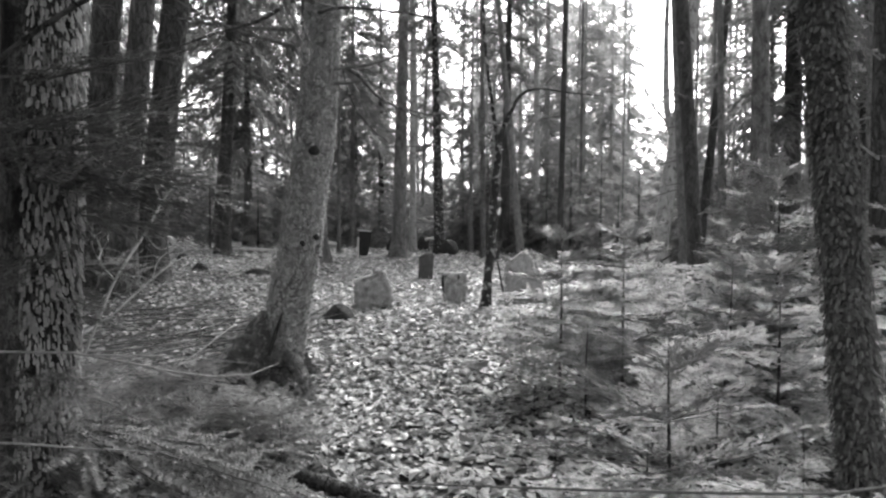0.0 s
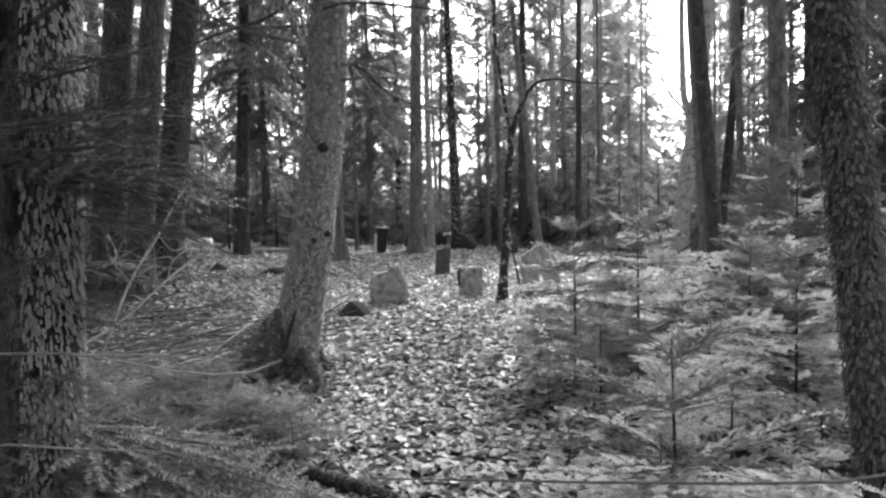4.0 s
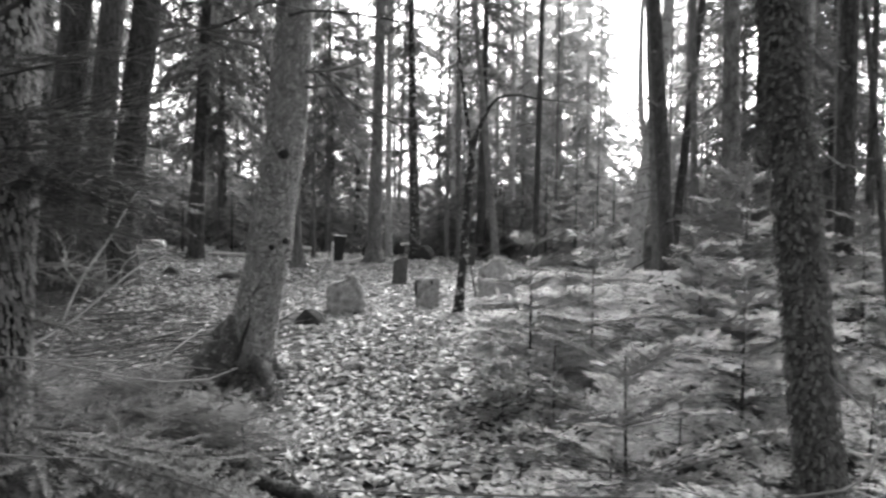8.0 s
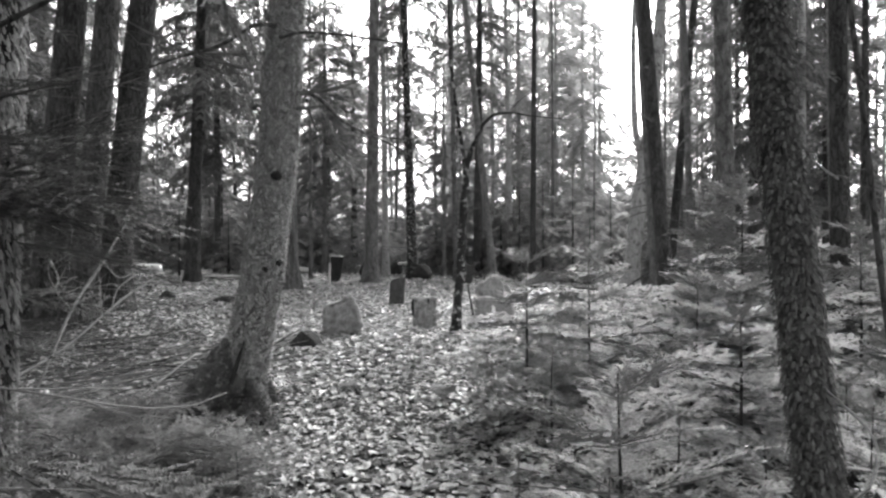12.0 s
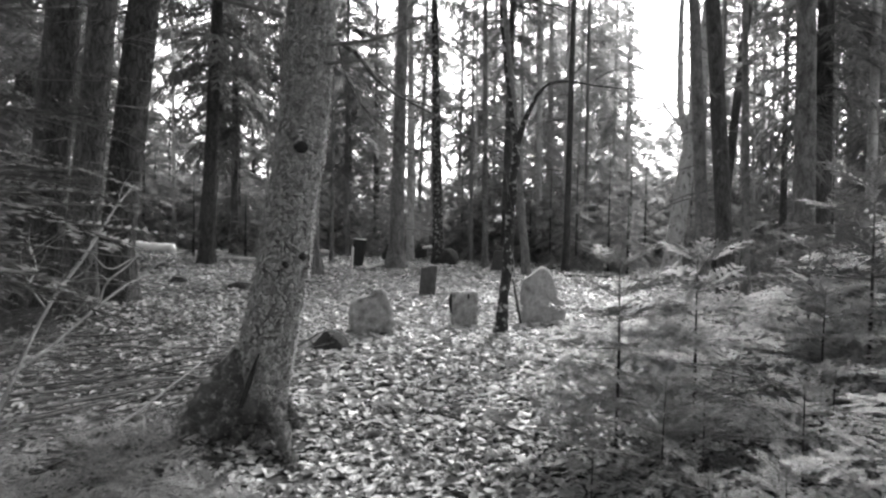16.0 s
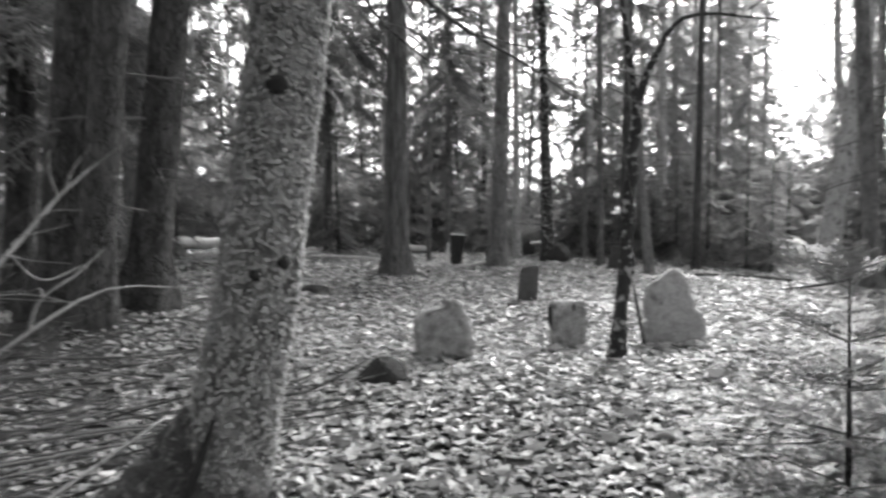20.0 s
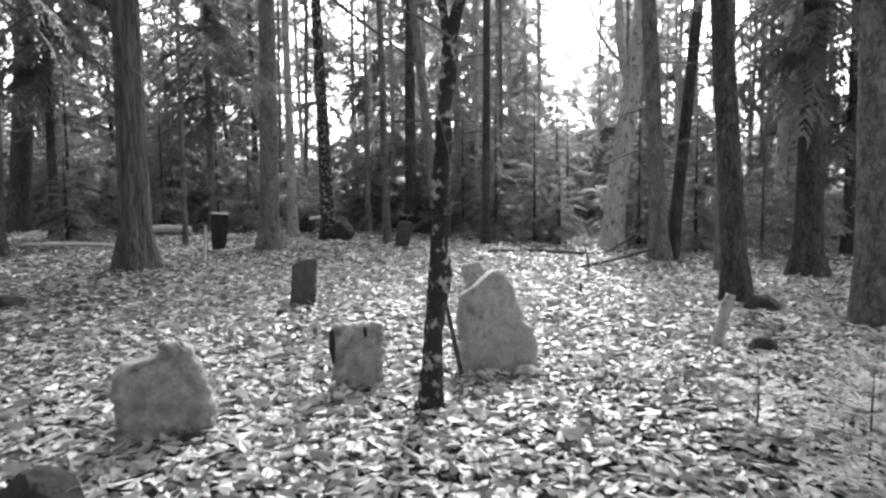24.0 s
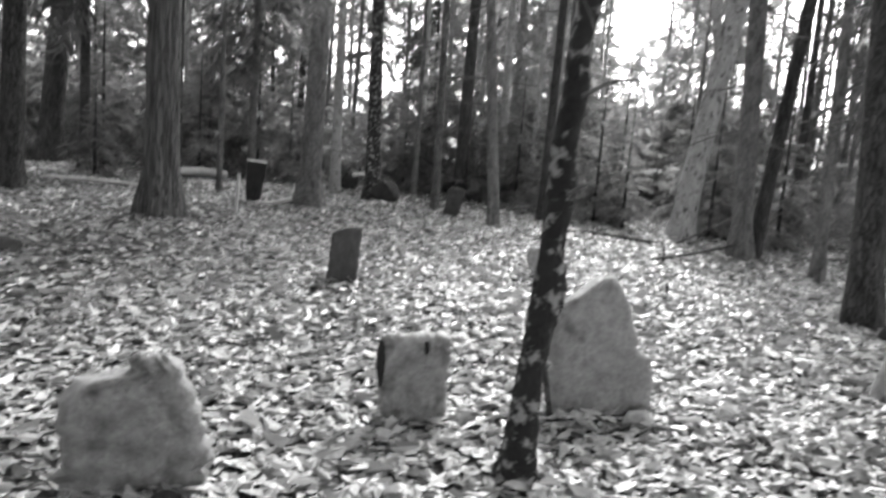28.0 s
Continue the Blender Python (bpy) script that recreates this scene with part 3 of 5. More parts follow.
def dead_branch_mesh(seed):
    """A bare dead lower branch along +x, one unit long, with a side twig or two."""
    rng = np.random.default_rng(seed)
    sag = rng.uniform(-0.45, 0.1)
    side = rng.uniform(-0.25, 0.25)
    bits = [stick([(0, 0, 0, 0.016), (0.45, side * 0.5, sag * 0.3, 0.011), (1.0, side, sag, 0.003)], 5, 3)]
    for f in rng.uniform(0.3, 0.8, 3):
        s = rng.choice([-1, 1])
        bits.append(stick([(f, side * f, sag * f * f, 0.006), (f + 0.14, side * f + s * 0.14, sag * f * f - 0.03, 0.004), (f + 0.3, side * f + s * 0.2, sag * f * f - 0.1, 0.002)], 4, 3))
    return mesh_np("dead_branch", *joined(bits), [M_TWIG])


DEAD = [dead_branch_mesh(60 + k) for k in range(8)]


def tall_tree(x, y, r, lean, mat, label, crown=None, dead=None, height=15.0, sides=14, flare=1.5, seed=0, rough=0.05, bend=0.0, ridges=0, ridge=0.0, cz=1.0, flare_h=0.35):
    """A forest tree: tapered trunk, bare lower branches, crown."""
    z0 = float(ground_z(x, y)) - 0.06
    tree = thing("tree", (x, y, z0), label, "tree", "forest trees")
    hs = np.array([0, 0.06, 0.15, 0.3, 0.5, 0.75, 1.0]) * height
    pts = [(lean * h + bend * math.sin(h / height * 3.1), 0, h, r * (1.06 - 0.75 * h / height)) for h in hs]
    part("trunk", trunk_mesh("trunk", pts, mat, sides, 30, rough, flare, flare_h, ridges, ridge, seed), tree)
    if dead is not None and y < 36:
        pick = np.random.default_rng(900 + seed)
        for z in np.linspace(1.4 + dead, 7.5, 12):
            z = z + pick.uniform(-0.25, 0.25)
            ob = part("dead_branch", DEAD[int(pick.integers(0, 8))], tree, "", (lean * z + bend * math.sin(z / height * 3.1), 0, z), pick.uniform(0, 6.28), pick.uniform(0.5, 1.6))
    if crown is None and r > 0.09:
        crown = -2
    if crown is not None:
        far = x * x + y * y > 24**2 or y < 0
        kind = {-1: HIGH_CROWN, -2: TOP_CROWN, -3: WIDE_SHADE_CROWN, -4: NEAR_CROWN, -5: HAZE_CROWN}.get(crown) or (FAR_CROWNS if far else CROWNS)[crown]
        part("crown", kind, tree, "layered dark needle branches", (lean * (15 if crown in (-2, -3) else 6), 0, 0), seed * 2.3, cz)
    if crown == -4:
        part("upper_crown", TOP_CROWN, tree, "high dark needle branches", (lean * 15, 0, 0), seed * 1.3)
    return tree


GREY, DARK = "grey-barked trunk of a tall forest tree", "dark-barked trunk of a tall spruce"
#  x, y, radius, lean, bark, crown, dead twigs
TREES = [
    (-4.34, 23.1, 0.205, 0.015, M_BARK_GREY, None, 1), (-6.64, 24.2, 0.06, 0.0, M_BARK_GREY, None, None),
    (-4.75, 28.0, 0.13, -0.01, M_BARK_PALE, None, None), (-3.56, 27.0, 0.19, -0.03, M_BARK_BLOTCH, -1, 0),
    (-2.8, 31.0, 0.09, 0.0, M_BARK_GREY, None, 0), (-1.85, 26.0, 0.091, -0.015, M_BARK_GREY, -2, 0),
    (-0.42, 23.9, 0.115, -0.10, M_BARK_GREY, -2, 1), (0.86, 26.8, 0.11, 0.01, M_BARK_DARK, -2, 0),
    (4.61, 23.0, 0.19, -0.06, M_BARK_GREY, -2, 1), (4.95, 23.3, 0.14, 0.09, M_BARK_DARK, -2, None),
    (5.11, 20.7, 0.10, -0.03, M_BARK_GREY, -2, 0), (3.56, 16.25, 0.16, -0.075, M_BARK_DARK, -2, 1),
    (9.5, 27.7, 0.15, 0.03, M_BARK_PALE, None, None), (6.77, 20.6, 0.26, 0.0, M_BARK_DARK, 1, 1),
    (10.9, 26.4, 0.17, 0.0, M_BARK_DARK, 0, 0), (4.3, 14.4, 0.175, -0.02, M_BARK_GREY, None, None),
    (-7.05, 10.9, 0.24, 0.10, M_BARK_DARK, -3, 1), (-6.22, 10.5, 0.19, 0.10, M_BARK_DARK, -3, 1), (-6.4, 11.6, 0.235, 0.12, M_BARK_DARK, -3, 0),
    (-9.4, 12.6, 0.22, 0.03, M_BARK_DARK, 3, 0), (-10.8, 12.2, 0.2, 0.02, M_BARK_DARK, 0, 0), (-11.4, 16.2, 0.2, 0.03, M_BARK_DARK, 3, 1), (-13.0, 19.5, 0.22, 0.0, M_BARK_GREY, 0, 0), (-14.6, 14.5, 0.2, 0.0, M_BARK_DARK, 3, 0),
    (-12.2, 26.9, 0.28, 0.09, M_BARK_DARK, -2, 1), (-9.4, 28.5, 0.12, 0.0, M_BARK_DARK, -1, 0), (-9.2, 20.7, 0.2, 0.04, M_BARK_DARK, 2, 1), (-10.5, 25.6, 0.12, 0.0, M_BARK_DARK, 1, 0), (-7.6, 29.6, 0.11, 0.0, M_BARK_GREY, 0, 0),
    # last four in this row: trunks out of view, added to shade the start
    (7.3, 16.8, 0.17, -0.02, M_BARK_GREY, -2, 1), (-5.6, 4.4, 0.16, 0.0, M_BARK_DARK, -4, None), (-4.6, 1.3, 0.18, 0.0, M_BARK_DARK, -4, None), (5.2, 4.2, 0.15, 0.0, M_BARK_GREY, -1, 1), (3.9, 0.9, 0.16, 0.0, M_BARK_GREY, -2, 0),
    # far thin trunks, haze painted on as pale bark
    (1.06, 33.8, 0.088, 0.0, M_BARK_PALE, None, 0), (1.93, 39.9, 0.085, 0.01, M_BARK_PALE, None, None), (4.88, 44.1, 0.089, 0.0, M_BARK_PALE, None, None), (-0.04, 37.8, 0.08, 0.0, M_BARK_PALE, None, 0), (-0.84, 35.7, 0.085, -0.01, M_BARK_PALE, None, 0),
    (4.26, 9.47, 0.11, -0.01, M_BARK_DARK, -2, 0), (5.44, 10.56, 0.097, 0.02, M_BARK_DARK, -2, 0), (6.57, 12.14, 0.092, -0.02, M_BARK_GREY, -2, 0), (7.81, 20.3, 0.123, 0.0, M_BARK_PALE, -2, None), (6.64, 14.15, 0.086, 0.0, M_BARK_DARK, None, 0),
    (-3.4, -1.6, 0.17, 0.0, M_BARK_DARK, 0, None), (2.8, -2.4, 0.16, 0.0, M_BARK_DARK, 1, 0), (-0.4, -4.6, 0.2, 0.0, M_BARK_GREY, 0, 0),
]
for k, (x, y, r, lean, mat, crown, dead) in enumerate(TREES):
    big = r > 0.2
    tall_tree(x, y, r, lean, mat, {M_BARK_GREY: GREY, M_BARK_DARK: DARK, M_BARK_PALE: "slender pale smooth-barked tree", M_BARK_BLOTCH: "tree with dark bark blotched by pale lichen"}[mat],
              crown, dead, (22 if crown in (None, -2, -3, -4) else 15) if r > 0.09 or y > 33 else 10, 18 if big else 12, 1.7 if big else 1.4, k)

# slender pale trunks deep in the wood, thinner towards the bright gap
rng = np.random.default_rng(66)
for k in range(64):
    a, d = radians(rng.uniform(-36, 30)), rng.uniform(33, 58)
    if 6.0 < math.degrees(a) < 11.5:
        continue
    # every second one in pale bark, which paints the distance haze
    tall_tree(-0.5 + d * math.sin(a), d * math.cos(a), float(rng.uniform(0.05, 0.13)), float(rng.normal(0, 0.015)), (M_BARK_PALE, M_BARK_GREY)[k % 2], "slender pale trunk deep in the wood", None, None, 24, 8, 1.2, 400 + k)

# trees on both sides of the bright gap, its glow painted as pale bark and foliage
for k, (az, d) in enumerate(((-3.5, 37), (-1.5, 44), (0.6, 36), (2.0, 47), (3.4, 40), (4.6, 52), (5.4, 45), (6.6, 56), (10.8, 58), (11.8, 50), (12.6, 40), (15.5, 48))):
    tall_tree(d * math.sin(radians(az)), d * math.cos(radians(az)), 0.1 + 0.02 * (k % 3), 0.0, M_BARK_PALE, "far tree with trunk and foliage painted pale for haze", -5, None, 22, 8, 1.2, 500 + k)

# the cedar-like tree with shreddy bark at the far side of the graves
tall_tree(-5.88, 19.4, 0.25, 0.0, M_BARK_STRIP, "large straight tree with shreddy vertical strips of bark", None, 1, 22, 40, 1.45, 31, 0.03, 0, 13, 0.05)

# the pale forked tree at the edge of the wood
def pale_tree():
    x, y = 4.2, 26.0
    z0 = float(ground_z(x, y)) - 0.06
    tree = thing("tree", (x, y, z0), "pale smooth-barked forked tree at the edge of the clearing", "tree", "forest trees")
    part("trunk", trunk_mesh("trunk", [(0, 0, 0, 0.3), (0.15, 0, 1.6, 0.27), (0.5, 0, 4.2, 0.25), (0.85, 0, 7, 0.22), (1.2, 0, 12, 0.14), (1.3, 0, 21, 0.04)], M_BARK_PALE, 18, 40, 0.03, 1.4, 0.4, seed=5), tree)
    part("fork", mesh_np("fork", *stick([(0.5, 0, 4.3, 0.13), (0.25, 0, 5.2, 0.12), (0.15, 0, 7, 0.1), (0.2, 0, 11, 0.06)], 12, 10, 0.03), [M_BARK_PALE], smooth=True), tree)
    part("crown", TOP_CROWN, tree, "high crown", (1.2, 0, 0))
    part("bough", mesh_np("bough", *stick([(0.3, 0, 4.9, 0.05), (-0.4, 0, 5.8, 0.04), (-0.7, 0, 7.4, 0.02)], 8, 6), [M_BARK_PALE]), tree)


pale_tree()


# the big lichened spruce beside the trail
def bark_flakes(pts, count, size, seed, zmin, zmax, arc=(0, 6.283), lift=0.006, form=(1.1, 0.8)):
    """Small curled plates of bark lying on a trunk."""
    rng = np.random.default_rng(seed)
    q = spline(pts, 60)
    z = rng.uniform(zmin, zmax, count)
    a = rng.uniform(arc[0], arc[1], count)
    c = np.stack([np.interp(z, q[:, 2], q[:, i]) for i in (0, 1, 3)], -1)
    r = c[:, 2] * 1.02
    w, h = rng.uniform(*size, count) * form[0], rng.uniform(*size, count) * form[1]
    da = w / r / 2
    off = rng.uniform(0.002, lift, count)
    out = rng.uniform(0.004, 0.018, count)
    rows = []
    for sa, sz, o in ((-1, 0.5, 0.0), (0, 0.7, 0.3), (1, 0.45, 0.1), (1.1, -0.4, 0.8), (0, -0.65, 1.0), (-1.05, -0.45, 0.7)):
        rr, aa = r + off + o * out, a + sa * da * rng.uniform(0.8, 1.2, count)
        rows.append(np.stack([c[:, 0] + rr * np.cos(aa), c[:, 1] + rr * np.sin(aa), z + sz * h], -1))
    v = np.stack(rows, 1).reshape(-1, 3)
    t = (np.array([[0, 5, 4], [0, 4, 1], [1, 4, 3], [1, 3, 2]])[None] + (np.arange(count) * 6)[:, None, None]).reshape(-1, 3)
    return v, t


def main_spruce():
    x, y = -2.41, 7.2
    tree = thing("tree", (x, y, 0.0), "large grey lichened spruce with mossy spreading roots", "tree", "forest trees")
    pts = [(-0.06, -0.02, -0.36, 0.265), (0.0, 0, 0, 0.245), (0.11, 0.02, 0.55, 0.225), (0.21, 0.04, 1.1, 0.212), (0.27, 0.06, 1.62, 0.204), (0.34, 0.09, 2.15, 0.198), (0.43, 0.14, 3.55, 0.186), (0.6, 0.2, 8, 0.14), (0.7, 0.2, 14, 0.06)]
    trunk = part("trunk", trunk_mesh("trunk", pts, M_BARK_MOSSY, 40, 100, 0.035, 1.48, 0.2, seed=3), tree)
    part("loose_bark", mesh_np("loose_bark", *bark_flakes(pts, 5200, (0.008, 0.022), 4, 0.1, 4.2, (3.0, 6.6), 0.004), [M_FLAKE_GREY]), trunk, "small raised plates of grey bark")
    rng = np.random.default_rng(9)
    for ang, ln, r, top in ((198, 1.35, 0.17, 0.4), (228, 1.75, 0.23, 0.45), (246, 0.5, 0.14, 0.22), (278, 0.4, 0.11, 0.16), (316, 0.95, 0.085, 0.12), (345, 0.34, 0.07, 0.1), (168, 0.6, 0.11, 0.2), (15, 0.45, 0.07, 0.1), (95, 0.5, 0.09, 0.2)):
        a = radians(ang)
        d = np.array([math.cos(a), math.sin(a)])
        e = np.array([-d[1], d[0]]) * rng.uniform(-0.08, 0.08)
        line = [(*(d * 0.1), top, r * 0.4), (*(d * 0.22), top * 0.3, r * 0.85), (*(d * min(0.45, ln * 0.6)), -0.09, r * 0.85), (*(d * ln * 0.75 + e), -0.18, r * 0.55), (*(d * ln + e * 2), -0.26, r * 0.25)]
        part("root", mesh_np("root", *stick(line, 40, 16, 0.2), [M_MOSS], smooth=True), tree, "mossy spreading root")
        q = spline(line, 60)
        blades = []
        for _ in range(int(900 * ln)):
            c = q[int(rng.integers(6, 60))]
            o = rng.normal(0, 1, 3)
            o[2] = abs(o[2])
            o /= np.linalg.norm(o)
            base = c[:3] + o * c[3] * 0.95
            w = rng.normal(0, 1, 3)
            w *= 0.004 / np.linalg.norm(w)
            blades.append((np.array([base - w, base + w, base + o * rng.uniform(0.01, 0.05) + np.array([*rng.normal(0, 0.02, 2), rng.uniform(-0.01, 0.03)])]), np.array([[0, 1, 2]])))
        tagged(part("moss", mesh_np("moss", *joined(blades), [M_MOSS_TUFT]), tree), "tufts of moss on the root", kind="stuff")
    part("crack", mesh_np("crack", *stick([(0.03, -0.345, 0.06, 0.02), (0.07, -0.285, 0.25, 0.022), (0.13, -0.245, 0.46, 0.008)], 8, 6), [M_ROCK]), trunk, "dark split in the bark")
    part("knot", mesh_np("knot", *stick([(0.40, -0.09, 2.07, 0.05), (0.41, -0.118, 2.07, 0.046), (0.412, -0.128, 2.07, 0.02)], 5, 9), [M_ROCK], smooth=True), trunk, "dark round knot hole")
    part("knot", mesh_np("knot", *stick([(0.295, -0.13, 1.155, 0.024), (0.312, -0.168, 1.155, 0.022), (0.315, -0.176, 1.155, 0.01)], 5, 8), [M_ROCK], smooth=True), trunk, "small dark knot")
    part("knot", mesh_np("knot", *stick([(0.39, -0.045, 1.215, 0.03), (0.43, -0.075, 1.215, 0.026), (0.438, -0.08, 1.215, 0.012)], 5, 8), [M_ROCK], smooth=True), trunk, "small dark knot")
    for lx, lz, s in ((0.2, 1.72, 0.022), (0.22, 1.55, 0.03), (0.19, 1.3, 0.018), (0.05, 0.7, 0.016), (0.13, 1.47, 0.014), (0.26, 1.62, 0.012)):
        ln = np.array([[math.cos(q) * s * rng.uniform(0.6, 1), 0, math.sin(q) * s * rng.uniform(0.6, 1.1)] for q in np.linspace(0, 6.28, 10)[:-1]] + [[0, -0.006, 0]])
        cx = np.interp(lz, [p[2] for p in pts], [p[0] for p in pts])
        rr = np.interp(lz, [p[2] for p in pts], [p[3] for p in pts]) + 0.012
        dx = lx - cx + 0.0
        ln += np.array([lx, -math.sqrt(max(0.001, rr * rr - dx * dx)), lz])
        part("lichen", mesh_np("lichen", ln, [[9, k, (k + 1) % 9] for k in range(9)], [M_BARK_PALE]), trunk, "pale lichen patch")
    for z, a, ln, up in ((2.75, 10, 0.35, 0.1), (3.1, 200, 1.3, 0.35), (3.3, 170, 1.5, 0.15), (1.02, 2, 0.07, -0.2), (1.12, 355, 0.05, 0.0), (2.9, 20, 0.8, 0.3)):
        d = np.array([math.cos(radians(a)), math.sin(radians(a))])
        cx = np.interp(z, [p[2] for p in pts], [p[0] for p in pts])
        rr = np.interp(z, [p[2] for p in pts], [p[3] for p in pts]) * 0.9
        part("branch_stub", mesh_np("branch_stub", *stick([(cx + d[0] * rr, d[1] * rr, z, 0.02), (cx + d[0] * (rr + ln * 0.5), d[1] * (rr + ln * 0.5), z + up * ln * 0.3, 0.015), (cx + d[0] * (rr + ln), d[1] * (rr + ln), z + up * ln, 0.006)], 7, 6), [M_TWIG]), trunk)
    for q in ([(0.46, -0.05, 3.0, 0.024), (0.66, 0.4, 2.95, 0.021), (0.71, 1.1, 2.85, 0.018), (0.81, 2.1, 2.82, 0.014), (1.06, 2.9, 2.75, 0.011), (1.41, 3.5, 2.55, 0.008), (1.76, 3.9, 2.35, 0.004)],
              [(0.81, 2.1, 2.82, 0.01), (1.2, 2.6, 2.8, 0.007), (1.55, 3.0, 2.9, 0.003)],
              [(0.40, -0.10, 3.53, 0.024), (0.31, -0.35, 3.48, 0.020), (-0.02, -0.40, 3.28, 0.016), (-0.41, -0.46, 3.16, 0.012), (-0.96, -0.55, 2.96, 0.008)],
              [(0.45, -0.10, 3.42, 0.016), (0.70, -0.30, 3.40, 0.013), (1.37, -0.21, 3.35, 0.010), (1.82, -0.15, 3.27, 0.007), (2.27, -0.09, 3.14, 0.004)],
              [(0.60, 0.2, 2.97, 0.009), (0.70, 0.1, 2.67, 0.007), (0.95, -0.10, 2.32, 0.005), (1.25, -0.10, 2.07, 0.003)]):
        part("limb", mesh_np("limb", *stick(q, 16, 6), [M_BARK_DARK]), tree, "bare drooping dark limb")
        for u, v, w, s in q[1:]:
            for _ in range(2):
                e = rng.normal(0, 0.16, 3) + np.array([0, 0, -0.12])
                part("limb_twig", mesh_np("limb_twig", *stick([(u, v, w, 0.006), (u + e[0] * 0.6, v + e[1] * 0.6, w + e[2] * 0.4, 0.004), (u + e[0] * 1.6, v + e[1] * 1.6, w + e[2] * 1.5, 0.002)], 6, 4), [M_TWIG]), tree)
    part("crown", HIGH_CROWN, tree, "layered dark needle branches", (0.4, 0, 0), 1.0)


main_spruce()


def scaly_tree(x, y, r, lean, label, seed, count, side_arc, mat, flake=(0.02, 0.05), form=(1.1, 0.8), scale_mat=None):
    tree = thing("tree", (x, y, float(ground_z(x, y)) - 0.06), label, "tree", "forest trees")
    pts = [(0, 0, 0, r * 1.06), (lean * 1.5, 0, 1.5, r), (lean * 3, 0, 3, r * 0.94), (lean * 8, 0, 8, r * 0.7), (lean * 12, 0, 13, r * 0.3)]
    trunk = part("trunk", trunk_mesh("trunk", pts, mat, 28, 70, 0.05, 1.35, 0.25, seed=seed), tree)
    part("loose_bark", mesh_np("loose_bark", *bark_flakes(pts, count, flake, seed, 0.15, 3.6, side_arc, 0.012, form), [scale_mat or M_FLAKE]), trunk, "curling loose scales of bark")
    part("crown", HIGH_CROWN, tree, "layered dark needle branches", (lean * 6, 0, 0), seed)
    # left spruce only: boughs above the view, added to shade the floor
    if x < 0:
        part("lower_crown", NEAR_CROWN, tree, "dense lower needle boughs out of view, added for shade", (lean * 4, 0, 1.1), seed)
    return tree


right_spruce = scaly_tree(1.72, 3.47, 0.088, -0.112, "slim spruce with dark curling scaly bark", 71, 4200, (2.2, 6.6), M_BARK_SCALY, (0.007, 0.02), (0.7, 1.3))
left_spruce = scaly_tree(-2.0, 3.0, 0.165, 0.045, "spruce with coarse flaking grey bark", 72, 3200, (5.0, 7.4), M_BARK_MOSS_DARK, (0.008, 0.024), (0.6, 1.7), M_FLAKE_MID)


# the crooked little tree among the graves
def crooked_tree():
    x, y = -0.62, 11.42
    tree = thing("tree", (x, y, float(ground_z(x, y)) - 0.05), "thin crooked tree with dark bark and pale blotches", "tree", "forest trees")
    pts = [(0.0, 0, 0, 0.088), (0.015, 0.02, 0.3, 0.076), (0.03, 0.03, 0.55, 0.062), (0.05, 0.04, 0.75, 0.068), (0.085, 0.05, 1.0, 0.08), (0.08, 0.06, 1.2, 0.06), (0.1, 0.07, 1.45, 0.068), (0.095, 0.08, 1.7, 0.056), (0.12, 0.1, 1.95, 0.064),
           (0.12, 0.11, 2.15, 0.05), (0.15, 0.12, 2.35, 0.058), (0.17, 0.12, 2.6, 0.048), (0.25, 0.12, 2.9, 0.042), (0.34, 0.12, 3.1, 0.034), (0.44, 0.1, 3.3, 0.028)]
    part("trunk", trunk_mesh("trunk", pts, M_BARK_BLOTCH, 16, 80, 0.13, 1.35, 0.15, seed=8), tree)
    part("bough", mesh_np("bough", *stick([(0.43, 0.1, 3.28, 0.028), (0.56, 0.1, 3.42, 0.022), (0.8, 0.14, 3.47, 0.016), (1.2, 0.2, 3.42, 0.011), (1.8, 0.35, 3.38, 0.004)], 14, 7), [M_BARK_DARK]), tree, "arching bough with bare twigs")
    part("stem", mesh_np("stem", *stick([(0.16, 0.12, 2.55, 0.036), (0.12, 0.1, 2.85, 0.032), (0.05, 0.08, 3.3, 0.028), (-0.06, 0.05, 4.2, 0.022), (-0.1, 0.05, 6.0, 0.01)], 14, 7), [M_BARK_BLOTCH]), tree)
    for s in ((0.9, 0.14, 3.56, 1.2, 0.0, 3.75), (1.2, 0.2, 3.5, 1.6, 0.3, 3.68), (0.2, 0, 2.6, -0.35, -0.1, 2.85), (0.25, 0, 2.85, -0.5, 0.2, 3.1), (0.14, 0, 1.9, 0.4, -0.1, 1.98), (0.12, 0, 1.45, 0.25, -0.15, 1.5)):
        part("twig", mesh_np("twig", *stick([(*s[:3], 0.012), (*((np.array(s[:3]) + s[3:]) / 2 + [0, 0, 0.03]), 0.008), (*s[3:], 0.003)], 6, 5), [M_TWIG]), tree)


crooked_tree()

# ---- young firs ----
FIRS = [whorled_fir("needles", tm, h, first, n, 6, reach, 80 + k, [M_NEEDLE, M_FIR_TWIG])
        for k, (tm, h, first, n, reach) in enumerate(((SPRAY_NEAR, 1.2, 0.26, 6, 0.88), (SPRAY_YOUNG, 0.8, 0.15, 5, 0.7), (SPRAY_NEAR, 1.5, 0.3, 7, 0.95), (SPRAY_SMALL, 0.4, 0.05, 3, 0.4), (SPRAY_YOUNG, 0.42, 0.1, 4, 0.5)))]
# seedlings take the in-between copy, their dimness is in the needle colour
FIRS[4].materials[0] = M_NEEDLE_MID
FIR_H = (1.2, 0.8, 1.5, 0.4, 0.25)
